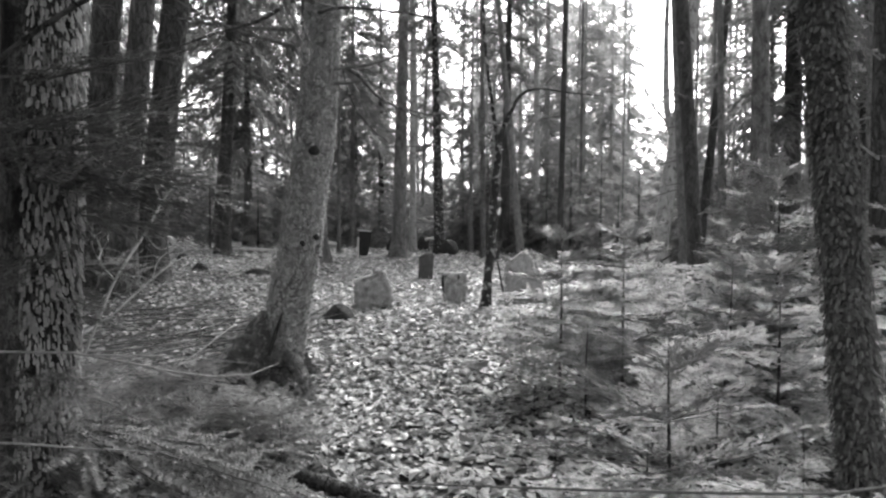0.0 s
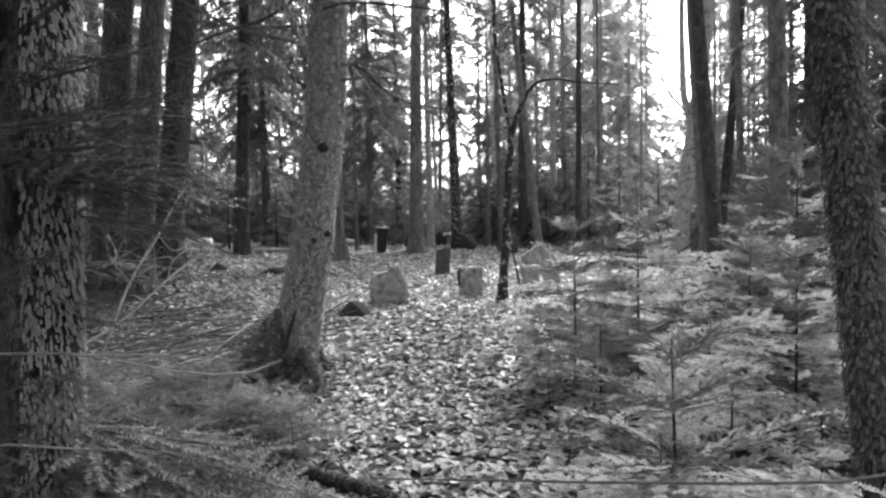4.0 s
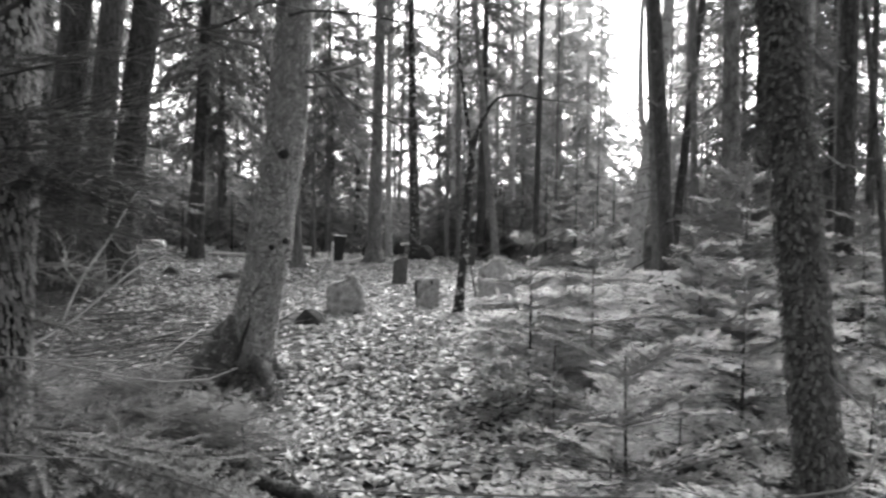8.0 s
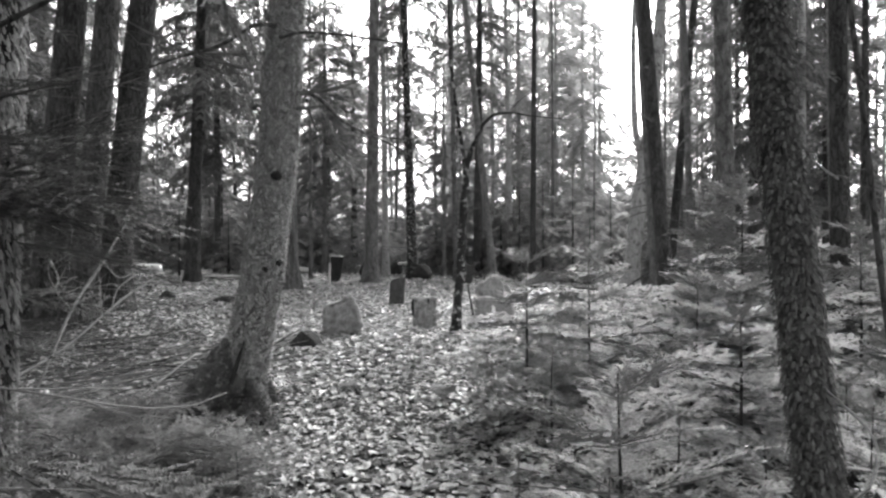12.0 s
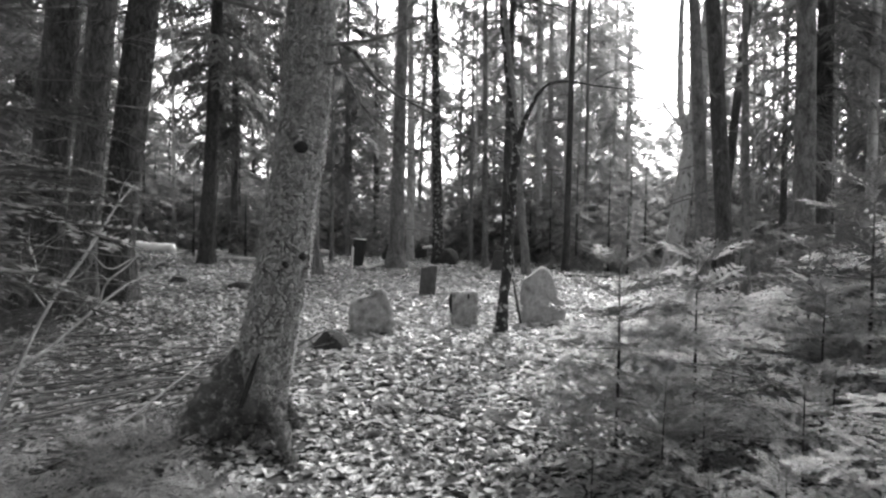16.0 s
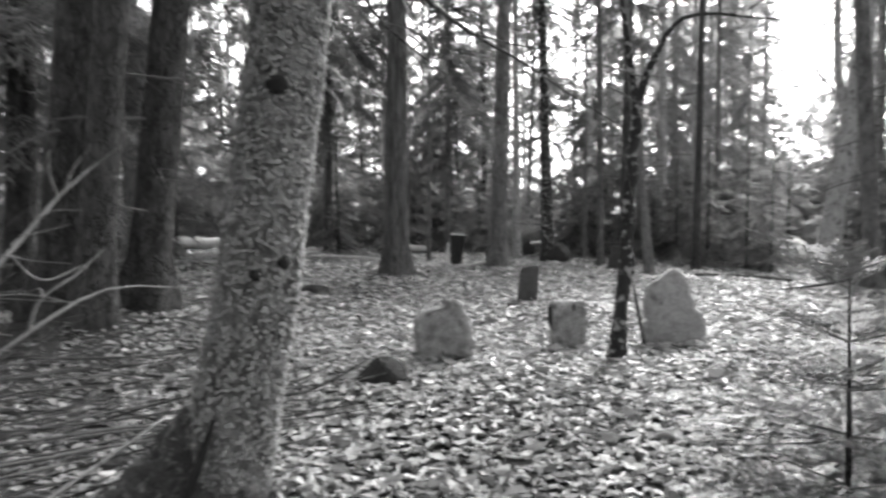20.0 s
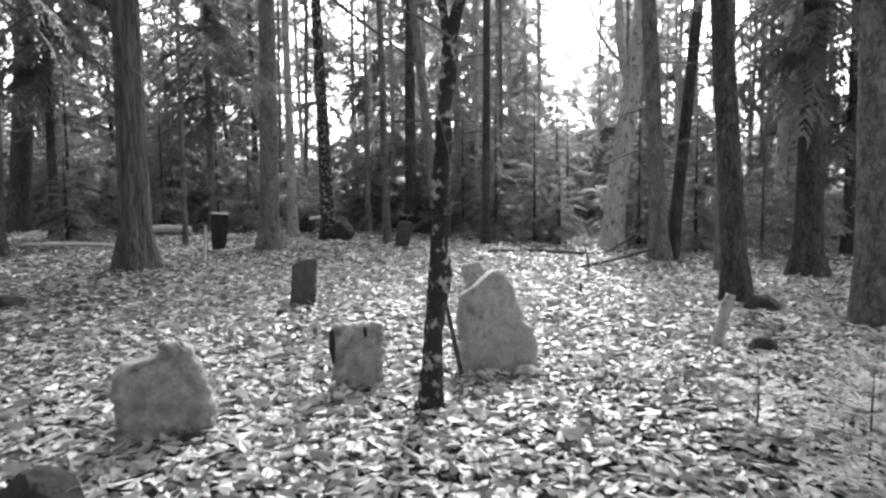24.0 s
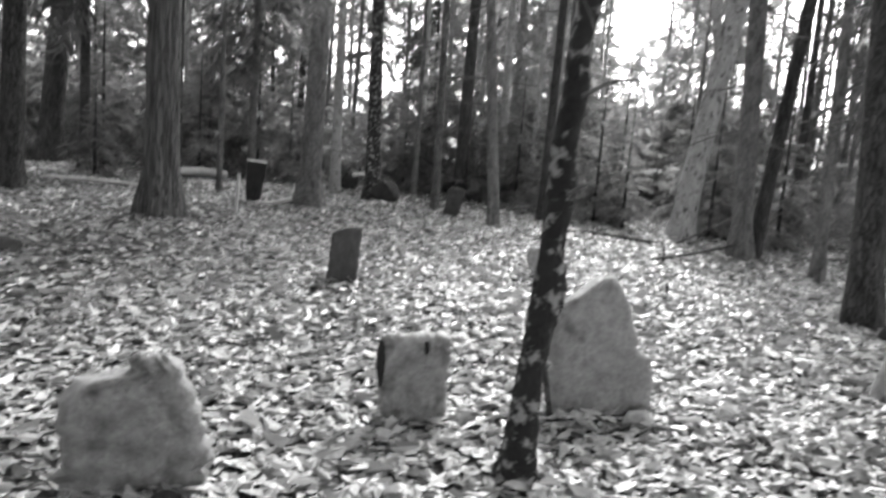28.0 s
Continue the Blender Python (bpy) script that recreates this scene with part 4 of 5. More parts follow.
FIR_STEMS = [mesh_np("stem", *stick([(0, 0, -0.03, 0.009 * h + 0.002), (0.01, 0, h * 0.5, 0.006 * h + 0.002), (0, 0.01, h + 0.03, 0.002)], 8, 6), [M_BARK_DARK]) for h in FIR_H]


def young_fir(x, y, kind, scale, turn):
    fir = thing("young_fir", (x, y, float(ground_z(x, y))), "young fir sapling with flat layered needle sprays", "fir sapling", "young firs", turn=turn, scale=scale)
    part("stem", FIR_STEMS[kind], fir, "thin dark stem")
    part("needles", FIRS[kind], fir)


for k, (x, y, kind, s) in enumerate((
    (0.42, 6.87, 2, 0.97), (1.02, 7.14, 2, 1.0), (0.62, 6.1, 1, 0.95), (1.85, 5.3, 2, 0.9), (2.46, 9.0, 2, 0.95), (2.18, 7.86, 0, 1.0), (2.8, 8.5, 2, 1.37),
    (0.695, 2.7, 0, 0.97), (1.62, 2.35, 1, 1.2), (1.25, 4.4, 1, 0.85), (1.0, 5.1, 1, 0.75), (1.5, 6.3, 1, 0.95), (2.6, 6.5, 0, 0.95), (3.2, 7.7, 2, 0.95),
    (3.5, 9.7, 2, 1.15), (2.2, 4.2, 1, 0.95), (3.1, 5.4, 0, 0.9), (4.1, 8.6, 2, 1.1), (1.6, 8.3, 1, 1.0), (0.2, 6.15, 3, 0.9), (0.75, 5.5, 3, 1.0), (0.85, 4.2, 3, 1.1),
    (1.3, 3.5, 1, 0.7), (1.75, 4.5, 3, 1.2), (1.2, 5.8, 3, 1.1), (1.9, 6.9, 1, 0.9), (0.95, 6.55, 1, 0.7), (0.35, 4.9, 3, 0.8), (0.3, 3.7, 3, 0.7), (1.55, 3.9, 3, 1.0), (2.5, 5.2, 1, 0.9),
    (1.3, 9.2, 1, 0.8), (1.75, 10.2, 1, 0.75), (1.45, 10.9, 3, 1.1), (0.9, 8.2, 3, 1.0), (2.3, 11.0, 1, 0.7), (3.6, 11.2, 0, 1.1), (4.8, 10.2, 2, 0.9), (5.2, 12.6, 2, 1.0))):
    young_fir(x, y, kind, s, k * 1.9)
rng = np.random.default_rng(19)
for k in range(14):
    x, y = (rng.uniform(-3.6, -2.75), rng.uniform(5.3, 6.3)) if k < 4 else (rng.uniform(-3.2, -1.4), rng.uniform(4.4, 5.4))
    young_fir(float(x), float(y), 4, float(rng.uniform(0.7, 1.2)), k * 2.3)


# ---- firs of middle size round the clearing, and the woods beyond ----
MID = [crown_mesh("crown", SPRAY_MID, h, 0.25, h, gap, 5, reach, (-8, 30), 90 + k, [M_NEEDLE_DARK, M_TWIG], power=0.85)
       for k, (h, gap, reach) in enumerate(((3.6, 0.36, 1.25), (4.8, 0.42, 1.6), (2.4, 0.3, 1.0)))]
# far ones wear the in-between needles, lit by colour
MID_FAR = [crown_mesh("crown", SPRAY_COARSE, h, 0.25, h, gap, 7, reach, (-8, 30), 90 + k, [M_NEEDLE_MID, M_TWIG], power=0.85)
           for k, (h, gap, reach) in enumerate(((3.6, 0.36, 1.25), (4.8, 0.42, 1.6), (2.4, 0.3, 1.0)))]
MID_H = (3.6, 4.8, 2.4)
MID_STEMS = [mesh_np("trunk", *stick([(0, 0, -0.05, 0.05), (0, 0, h * 0.5, 0.035), (0, 0, h, 0.006)], 8, 7), [M_BARK_DARK]) for h in MID_H]


def mid_fir(x, y, kind, scale, turn):
    fir = thing("fir_tree", (x, y, float(ground_z(x, y))), "bushy half-grown fir with layered needle branches", "fir tree", "half-grown firs", turn=turn, scale=scale)
    part("trunk", MID_STEMS[kind], fir)
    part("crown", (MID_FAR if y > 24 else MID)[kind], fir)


rng = np.random.default_rng(5)
MID_SPOTS = [(1.3, 28.5, 0, 1.15), (2.4, 28.0, 1, 0.9), (3.4, 30.0, 1, 1.0), (0.4, 31.0, 0, 1.1), (2.9, 26.6, 2, 1.0), (6.2, 25.2, 0, 1.0), (7.4, 24.0, 0, 0.9), (5.4, 27.6, 1, 1.0), (8.6, 24.6, 0, 1.1),
             (-9.6, 24.4, 2, 0.9), (-10.8, 23.2, 2, 1.0), (-8.8, 28.6, 0, 1.0), (-6.6, 30.2, 1, 0.9), (-8.0, 31.5, 0, 1.2), (-5.6, 33.0, 0, 1.0), (-3.4, 33.4, 1, 0.9), (-1.6, 34.0, 0, 1.1), (-0.4, 32.0, 2, 1.2),
             (-12.5, 20.5, 0, 1.1), (-11.5, 17.8, 2, 1.1), (-13.5, 15.5, 0, 1.0), (-10.6, 14.6, 0, 0.9), (-6.8, 9.6, 2, 0.7), (-9.8, 10.6, 0, 1.1), (8.2, 18.6, 2, 1.0), (9.2, 15.0, 0, 0.9), (8.0, 12.4, 2, 1.0), (10.5, 20.5, 0, 1.1)]
MID_SPOTS += [(-9.4, 31.0, 1, 1.2), (-11.6, 28.6, 1, 1.1), (-13.4, 31.5, 1, 1.4), (-15.2, 28.0, 1, 1.2), (-10.6, 35.0, 1, 1.5), (-16.8, 33.0, 1, 1.5), (-17.5, 26.0, 1, 1.6), (-15.8, 22.5, 0, 1.5), (-12.0, 38.0, 1, 2.0)]
for _ in range(20):
    a, d = radians(rng.uniform(-48, 40)), rng.uniform(34, 48)
    MID_SPOTS.append((-0.5 + d * math.sin(a), d * math.cos(a), int(rng.integers(0, 2)), rng.uniform(0.9, 1.5)))
for k, (x, y, kind, s) in enumerate(MID_SPOTS):
    mid_fir(x, y, kind, s, k * 2.1)

# more tall trees behind, to the sides and behind the walker
spots = []
while len(spots) < 52:
    a, d = radians(rng.uniform(-60, 55)), rng.uniform(27, 62)
    if rng.uniform() < 0.25:
        a, d = radians(rng.uniform(70, 290)), rng.uniform(7, 22)
    x, y = -0.5 + d * math.sin(a), 1 + d * math.cos(a)
    if 3 < math.degrees(a) < 18 and d < 63 or abs(x + 1) < 7 and 0 < y < 26:
        continue
    if all((x - u) ** 2 + (y - v) ** 2 > 4 for u, v in spots):
        spots.append((x, y))
for k, (x, y) in enumerate(spots):
    left = x < -9
    tall_tree(x, y, float(rng.uniform(0.09, 0.24)), float(rng.normal(0, 0.02)), (M_BARK_DARK, M_BARK_GREY)[k % 2], (DARK, GREY)[k % 2],
              int(rng.integers(0, 4)) if (left and k % 2) or k % 3 == 0 else (-1 if k % 3 == 1 else None), k % 2, 16, 9, 1.3, 100 + k)


def far_woods(name, count, dist, arc, seed, low=0.0, high=9.0, size=(0.5, 1.3), mat=M_NEEDLE_DARK, tmpl=SPRAY_WIDE):
    """Distant boughs and brush, as many small sprays."""
    rng = np.random.default_rng(seed)
    a, d = np.radians(rng.uniform(*arc, count)), rng.uniform(*dist, count)
    z = low + (high - low) * rng.beta(1.1, 1.5, count)
    S = np.stack([d * np.sin(a), d * np.cos(a), z], -1)
    v, t, w = placed(tmpl, S, rng.uniform(0, 6.28, count), rng.uniform(-0.4, 0.3, count), rng.uniform(*size, count), rng.uniform(-0.5, 0.5, count))
    return mesh_np(name, v, t, [mat, M_TWIG], w)


for arc, count, high, seed in (((-62, -18), 1200, 18.0, 31), ((-22, 5), 300, 16.0, 34), ((4, 16), 500, 5.5, 32), ((15, 52), 600, 15.0, 33)):
    tagged(new("far_woods", far_woods("far_woods", count, (46, 72), arc, seed, 0.0, high, (1.4, 3.2))), "distant dark conifer boughs closing the forest", "woods", kind="stuff")

# brush beyond 26 m gets the lighter needle copy, light put into its tone
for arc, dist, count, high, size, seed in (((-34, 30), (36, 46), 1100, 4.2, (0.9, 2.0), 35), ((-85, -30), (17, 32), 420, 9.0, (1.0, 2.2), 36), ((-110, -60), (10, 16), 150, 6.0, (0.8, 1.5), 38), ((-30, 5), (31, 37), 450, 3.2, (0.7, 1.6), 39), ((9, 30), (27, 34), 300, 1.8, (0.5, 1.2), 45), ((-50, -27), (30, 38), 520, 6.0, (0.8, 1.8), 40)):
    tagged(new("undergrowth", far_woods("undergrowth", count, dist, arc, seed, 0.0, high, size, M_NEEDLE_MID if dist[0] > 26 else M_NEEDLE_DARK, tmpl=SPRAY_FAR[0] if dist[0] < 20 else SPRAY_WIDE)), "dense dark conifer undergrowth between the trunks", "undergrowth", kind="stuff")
# most distant foliage, lightened by its colour in place of haze
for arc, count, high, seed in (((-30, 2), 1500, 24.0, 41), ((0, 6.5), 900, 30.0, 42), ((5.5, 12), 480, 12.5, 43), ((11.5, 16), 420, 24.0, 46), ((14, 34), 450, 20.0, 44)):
    tagged(new("far_foliage", far_woods("far_foliage", count, (64, 82), arc, seed, 0.0, high, (1.0, 2.4), M_NEEDLE_PALE)), "foliage of distant trees, painted pale for haze", "woods", kind="stuff")

# ---- gravestones ----
def slab_mesh(name, rows, thick, mat, rough=0.012, seed=0, n=23, m=26, round_=0.35):
    """An upright stone from rows of (height, left, right); worn round at the edges, with an uneven face."""
    rng = np.random.default_rng(seed)
    rows = np.array(rows, float)
    h = np.linspace(rows[0, 0], rows[-1, 0], m)
    l, r = np.interp(h, rows[:, 0], rows[:, 1]), np.interp(h, rows[:, 0], rows[:, 2])
    jl, jr = rng.normal(0, rough, m), rng.normal(0, rough, m)
    u = np.linspace(0, 1, n)
    x = (l + jl)[:, None] * (1 - u) + (r + jr)[:, None] * u
    z = h[:, None] + 0 * u + rng.normal(0, rough * 0.4, (m, n))
    edge = np.minimum(np.minimum(u, 1 - u)[None] * (r - l)[:, None], (h[-1] - h)[:, None] * 1.0 + 0.0)
    full = np.clip(edge / (thick * round_ + 1e-6), 0, 1)
    t = thick / 2 * (0.45 + 0.55 * np.sqrt(1 - (1 - full) ** 2))
    def bumps():
        q = rng.normal(0, 1, (m, n))
        for _ in range(3):
            p = np.pad(q, 1, mode="edge")
            q = (p[:-2, 1:-1] + p[2:, 1:-1] + p[1:-1, :-2] + p[1:-1, 2:] + q * 2) / 6
        return q * rough * 2.6 + rng.normal(0, rough * 0.15, (m, n))

    noise_a, noise_b = bumps(), bumps()
    front = np.stack([x, -t + noise_a, z], -1)
    back = np.stack([x, t + noise_b, z], -1)
    v = np.concatenate([front.reshape(-1, 3), back.reshape(-1, 3)])
    N = n * m
    i, j = np.meshgrid(np.arange(m - 1), np.arange(n - 1), indexing="ij")
    q = i * n + j
    t1 = np.concatenate([np.stack([q, q + 1, q + n + 1], -1).reshape(-1, 3), np.stack([q, q + n + 1, q + n], -1).reshape(-1, 3)])
    ring = np.concatenate([np.arange(n), np.arange(1, m) * n + n - 1, (m - 1) * n + np.arange(n - 2, -1, -1), np.arange(m - 2, 0, -1) * n])
    nx = np.roll(ring, -1)
    side = np.concatenate([np.stack([ring, ring + N, nx + N], -1), np.stack([ring, nx + N, nx], -1)])
    return mesh_np(name, v, np.concatenate([t1, t1[:, ::-1] + N, side]), [mat], smooth=True)


def gravestone(x, y, rows, thick, mat, label, turn=0.0, lean=0.0, tip=0.0, seed=0, rough=0.012, sink=0.05):
    ob = new("gravestone", slab_mesh("gravestone", [(rows[0][0] - sink, rows[0][1], rows[0][2])] + list(rows), thick, mat, rough, seed))
    ob.location = (x, y, float(ground_z(x, y)))
    ob.rotation_euler = (radians(tip), radians(lean), radians(turn))
    return tagged(ob, label, "gravestone", "old gravestones")


gravestone(-2.3, 11.0, [(0, -0.29, 0.26), (0.18, -0.31, 0.3), (0.34, -0.31, 0.28), (0.44, -0.29, 0.24), (0.49, -0.25, 0.21), (0.52, -0.1, 0.19), (0.57, -0.02, 0.17), (0.62, 0.04, 0.12)], 0.13, M_GRANITE, "rough pale lichened fieldstone grave marker with an uneven top", 12, 0, 4, 1, 0.014)
low_marker = gravestone(-1.2, 12.12, [(0, -0.19, 0.2), (0.3, -0.2, 0.21), (0.48, -0.2, 0.2), (0.53, -0.19, 0.18)], 0.12, M_GRANITE, "small low grey grave marker with a chipped top", 16, 0, 3, 2, 0.012)
part("dark_edge", mesh_np("dark_edge", *stick([(-0.195, -0.05, 0.5, 0.014), (-0.205, -0.055, 0.42, 0.026), (-0.2, -0.055, 0.32, 0.022), (-0.195, -0.05, 0.22, 0.008)], 10, 7, 0.15), [M_ROCK], smooth=True), low_marker, "dark chipped edge")
part("dark_chip", mesh_np("dark_chip", *stick([(0.05, -0.06, 0.5, 0.012), (0.06, -0.058, 0.46, 0.018), (0.055, -0.055, 0.42, 0.006)], 6, 6, 0.15), [M_ROCK], smooth=True), low_marker, "dark chip in the top")
gravestone(-0.05, 12.5, [(0, -0.31, 0.35), (0.2, -0.32, 0.345), (0.36, -0.335, 0.325), (0.4, -0.335, 0.25), (0.5, -0.335, 0.22), (0.64, -0.325, 0.165), (0.7, -0.26, 0.14), (0.78, -0.14, 0.1), (0.86, -0.04, 0.055)], 0.14, M_GRANITE_PALE, "tall rough pale fieldstone leaning behind a thin tree", 10, 0, -3, 3, 0.009)
gravestone(-2.26, 15.67, [(0, -0.165, 0.155), (0.3, -0.15, 0.17), (0.53, -0.125, 0.185), (0.58, -0.05, 0.19), (0.61, 0.1, 0.19)], 0.06, M_SLATE, "small dark slate headstone with a slanting top", 2, 0, 0, 4, 0.005)
gravestone(0.08, 17.35, [(0, -0.17, 0.17), (0.25, -0.2, 0.16), (0.38, -0.2, 0.12), (0.42, -0.16, 0.05)], 0.08, M_GRANITE_PALE, "small pale grave marker tilted over in the leaves", -8, -10, 0, 5, 0.008)
box = gravestone(-5.42, 22.75, [(0, -0.1, 0.07), (0.08, -0.14, 0.12), (0.2, -0.165, 0.155), (0.85, -0.195, 0.195)], 0.10, M_BLACK, "black slate headstone with a pale worn top edge", 6, 4, 0, 6, 0.004)
cap_mesh = slab_mesh("top_edge", [(0.845, -0.198, 0.198), (0.868, -0.2, 0.2), (0.878, -0.192, 0.192)], 0.112, M_PALEWOOD, 0.002, 7, 12, 4)
part("top_edge", cap_mesh, box, "pale worn top edge")
gravestone(-1.42, 25.1, [(0, -0.18, 0.18), (0.4, -0.18, 0.2), (0.62, -0.16, 0.22), (0.68, -0.1, 0.22)], 0.08, M_SLATE, "dark slate headstone at the edge of the wood", -10, 8, 0, 8, 0.006)


def lump(name, x, y, sx, sy, sz, mat, label, category, seed, turn=0.0, sink=0.3, pointed=0.0, group=""):
    """An angular lump of stone or rotten wood."""
    rng = np.random.default_rng(seed)
    bm = bmesh.new()
    bmesh.ops.create_icosphere(bm, subdivisions=3, radius=1)
    off = rng.uniform(-9, 9, 3)
    for v in bm.verts:
        c = v.co.copy()
        k = 1 + 0.22 * noise.noise(c * 1.3 + Vector(off)) + 0.07 * noise.noise(c * 4 + Vector(off))
        c *= k
        for ax in ((0.7, -0.5, 0.5), (-0.6, -0.6, 0.55), (0.1, -0.95, 0.2), (-0.85, 0.3, 0.3), (0.8, 0.3, -0.2)):
            a = Vector(ax).normalized()
            over = c.dot(a) - 0.72
            if over > 0:
                c -= a * over * 0.85
        if pointed:
            c.x *= 1 - pointed * max(0, c.z)
        v.co = (c.x * sx, c.y * sy, (c.z + 1 - 2 * sink) * sz / (2 - 2 * sink))
    me = bpy.data.meshes.new(name)
    bm.to_mesh(me)
    bm.free()
    me.materials.append(mat)
    ob = new(name, me)
    ob.location = (x, y, float(ground_z(x, y)) - 0.02)
    ob.rotation_euler[2] = radians(turn)
    return tagged(ob, label, category, group)


lump("rock", -2.57, 9.96, 0.26, 0.19, 0.25, M_ROCK, "dark angular rock lying in the leaves", "rock", 1, 15, 0.3, 0.35, "rocks")
lump("rock", 0.16, 12.26, 0.13, 0.08, 0.13, M_GRANITE_PALE, "small pale stone at the foot of a gravestone", "rock", 6, 10, 0.3, 0, "rocks")
lump("rock", -2.12, 10.86, 0.09, 0.06, 0.07, M_ROCK, "small dark stone at the foot of a gravestone", "rock", 7, 10, 0.3, 0, "rocks")
lump("rock", -6.05, 15.6, 0.35, 0.25, 0.17, M_ROCK, "low dark rock half buried in leaves", "rock", 2, 0, 0.35, 0, "rocks")
lump("rock", -9.3, 18.5, 0.2, 0.2, 0.16, M_ROCK, "small dark rock on the forest floor", "rock", 3, 0, 0.3, 0, "rocks")
lump("rock", -7.8, 16.4, 0.22, 0.18, 0.18, M_ROCK, "small dark rock on the forest floor", "rock", 4, 40, 0.3, 0, "rocks")
lump("rock", 3.55, 15.5, 0.28, 0.2, 0.22, M_ROCK, "dark rock beside a tree foot", "rock", 5, 0, 0.3, 0, "rocks")


# ---- dead wood ----
def log(name, pts, mat, label, category="log", n=14, sides=9, rough=0.06, group="fallen wood"):
    """A fallen log or stick through (x, y, height, radius) points above the ground."""
    p = [(x, y, float(ground_z(x, y)) + h, r) for x, y, h, r in pts]
    o = np.array([p[0][0], p[0][1], float(ground_z(*p[0][:2]))])
    q = [(x - o[0], y - o[1], z - o[2], r) for x, y, z, r in p]
    ob = new(name, mesh_np(name, *stick(q, n, sides, rough), [mat], smooth=True))
    ob.location = o
    return tagged(ob, label, category, group)


log("fallen_log", [(-17.5, 26.0, 0.2, 0.2), (-14.5, 24.6, 0.2, 0.19), (-11.9, 24.0, 0.18, 0.16)], M_BIRCH, "white birch log lying in the forest", n=24, rough=0.12)
log("fallen_log", [(-16.9, 20.2, 0.07, 0.07), (-16.0, 19.9, 0.08, 0.07), (-15.1, 19.5, 0.07, 0.06)], M_PALEWOOD, "short pale pole lying among dark trees")
log("fallen_log", [(-8.9, 27.3, 0.14, 0.12), (-8.5, 27.7, 0.15, 0.12), (-7.9, 28.3, 0.12, 0.1)], M_PALEWOOD, "pale barkless log lying behind a tree")
log("fallen_log", [(-9.7, 22.6, 0.05, 0.05), (-8.6, 23.0, 0.06, 0.05), (-7.5, 22.8, 0.05, 0.04)], M_PALEWOOD, "thin pale fallen pole on the leaves")
log("fallen_log", [(-5.35, 22.6, 0.04, 0.03), (-5.0, 22.7, 0.06, 0.04), (-4.62, 22.8, 0.16, 0.04)], M_PALEWOOD, "thin pale fallen pole propped on a tree foot")
log("fallen_log", [(3.12, 6.9, 0.08, 0.08), (4.0, 7.0, 0.08, 0.08), (6.2, 7.2, 0.07, 0.07)], M_BIRCH, "pale birch log among young firs")
log("fallen_log", [(-1.8, 4.66, 0.03, 0.03), (-1.43, 4.46, 0.045, 0.045), (-1.0, 4.28, 0.05, 0.05), (-0.6, 4.1, 0.03, 0.035)], M_BARK_DARK, "dark rotten branch lying in the leaves")
log("fallen_branch", [(0.7, 23.6, 0.05, 0.03), (1.8, 24.1, 0.05, 0.035), (3.2, 24.0, 0.04, 0.03)], M_BARK_DARK, "dark fallen branch at the edge of the clearing", "branch")
log("fallen_branch", [(2.3, 20.8, 0.03, 0.03), (3.2, 21.6, 0.1, 0.035), (4.4, 22.7, 0.3, 0.03)], M_BARK_DARK, "dark fallen branch leaning on a tree foot", "branch")
log("fallen_branch", [(3.7, 24.4, 0.05, 0.03), (4.3, 24.0, 0.5, 0.03), (4.9, 23.7, 0.9, 0.02)], M_BARK_GREY, "grey stick propped against a tree", "branch")
log("stick", [(2.45, 20.6, 0.0, 0.018), (2.42, 20.6, 0.25, 0.015), (2.36, 20.6, 0.5, 0.008)], M_BARK_DARK, "dark upright stick in the leaves", "stick")
log("stick", [(1.58, 17.15, 0.0, 0.02), (1.6, 17.15, 0.08, 0.02), (1.59, 17.15, 0.15, 0.014)], M_BARK_DARK, "short dark stub in the leaves", "stick")
log("marker_post", [(-5.08, 20.67, 0.0, 0.03), (-5.06, 20.67, 0.35, 0.03), (-5.045, 20.67, 0.7, 0.028)], M_PALEWOOD, "thin pale weathered wooden marker post", "post", sides=6, rough=0.03)
log("stick", [(-0.36, 12.25, 0.0, 0.018), (-0.42, 12.3, 0.3, 0.02), (-0.5, 12.4, 0.68, 0.012)], M_BARK_DARK, "dark stick leaning on a gravestone", "stick")
log("broken_stump", [(2.1, 13.26, -0.03, 0.065), (2.17, 13.27, 0.25, 0.055), (2.25, 13.28, 0.52, 0.05)], M_BARK_PALE, "broken leaning stump with peeling bark", "stump", rough=0.15)
lump("rotten_stump", 2.5, 13.1, 0.2, 0.13, 0.17, M_ROCK, "dark rotten log end in the leaves", "stump", 8, 20)
log("broken_stump", [(4.08, 9.1, -0.03, 0.055), (4.09, 9.1, 0.22, 0.052), (4.08, 9.1, 0.5, 0.05)], M_BARK_DARK, "short dark snag of a dead sapling", "stump")
log("leaning_sapling", [(2.78, 4.93, -0.03, 0.04), (2.74, 4.93, 0.3, 0.034), (2.69, 4.93, 0.66, 0.026), (2.58, 4.93, 1.5, 0.021), (2.44, 4.93, 2.8, 0.018), (2.2, 4.95, 4.6, 0.008)], M_BARK_DARK, "thin dark leaning dead sapling", "sapling", 20)
log("broken_stump", [(2.9, 4.9, -0.03, 0.08), (2.895, 4.9, 0.18, 0.07), (2.87, 4.9, 0.4, 0.05)], M_ROCK, "dark rotten stump at the foot of a sapling", "stump", rough=0.15)
lump("rotten_stump", -5.35, 27.2, 0.3, 0.3, 0.62, M_ROCK, "dark upturned stump at the edge of the wood", "stump", 10, 0, 0.2, 0.2)
lump("rotten_stump", -4.62, 29.6, 0.3, 0.3, 0.55, M_ROCK, "dark block of rotten wood", "stump", 11, 0, 0.2)
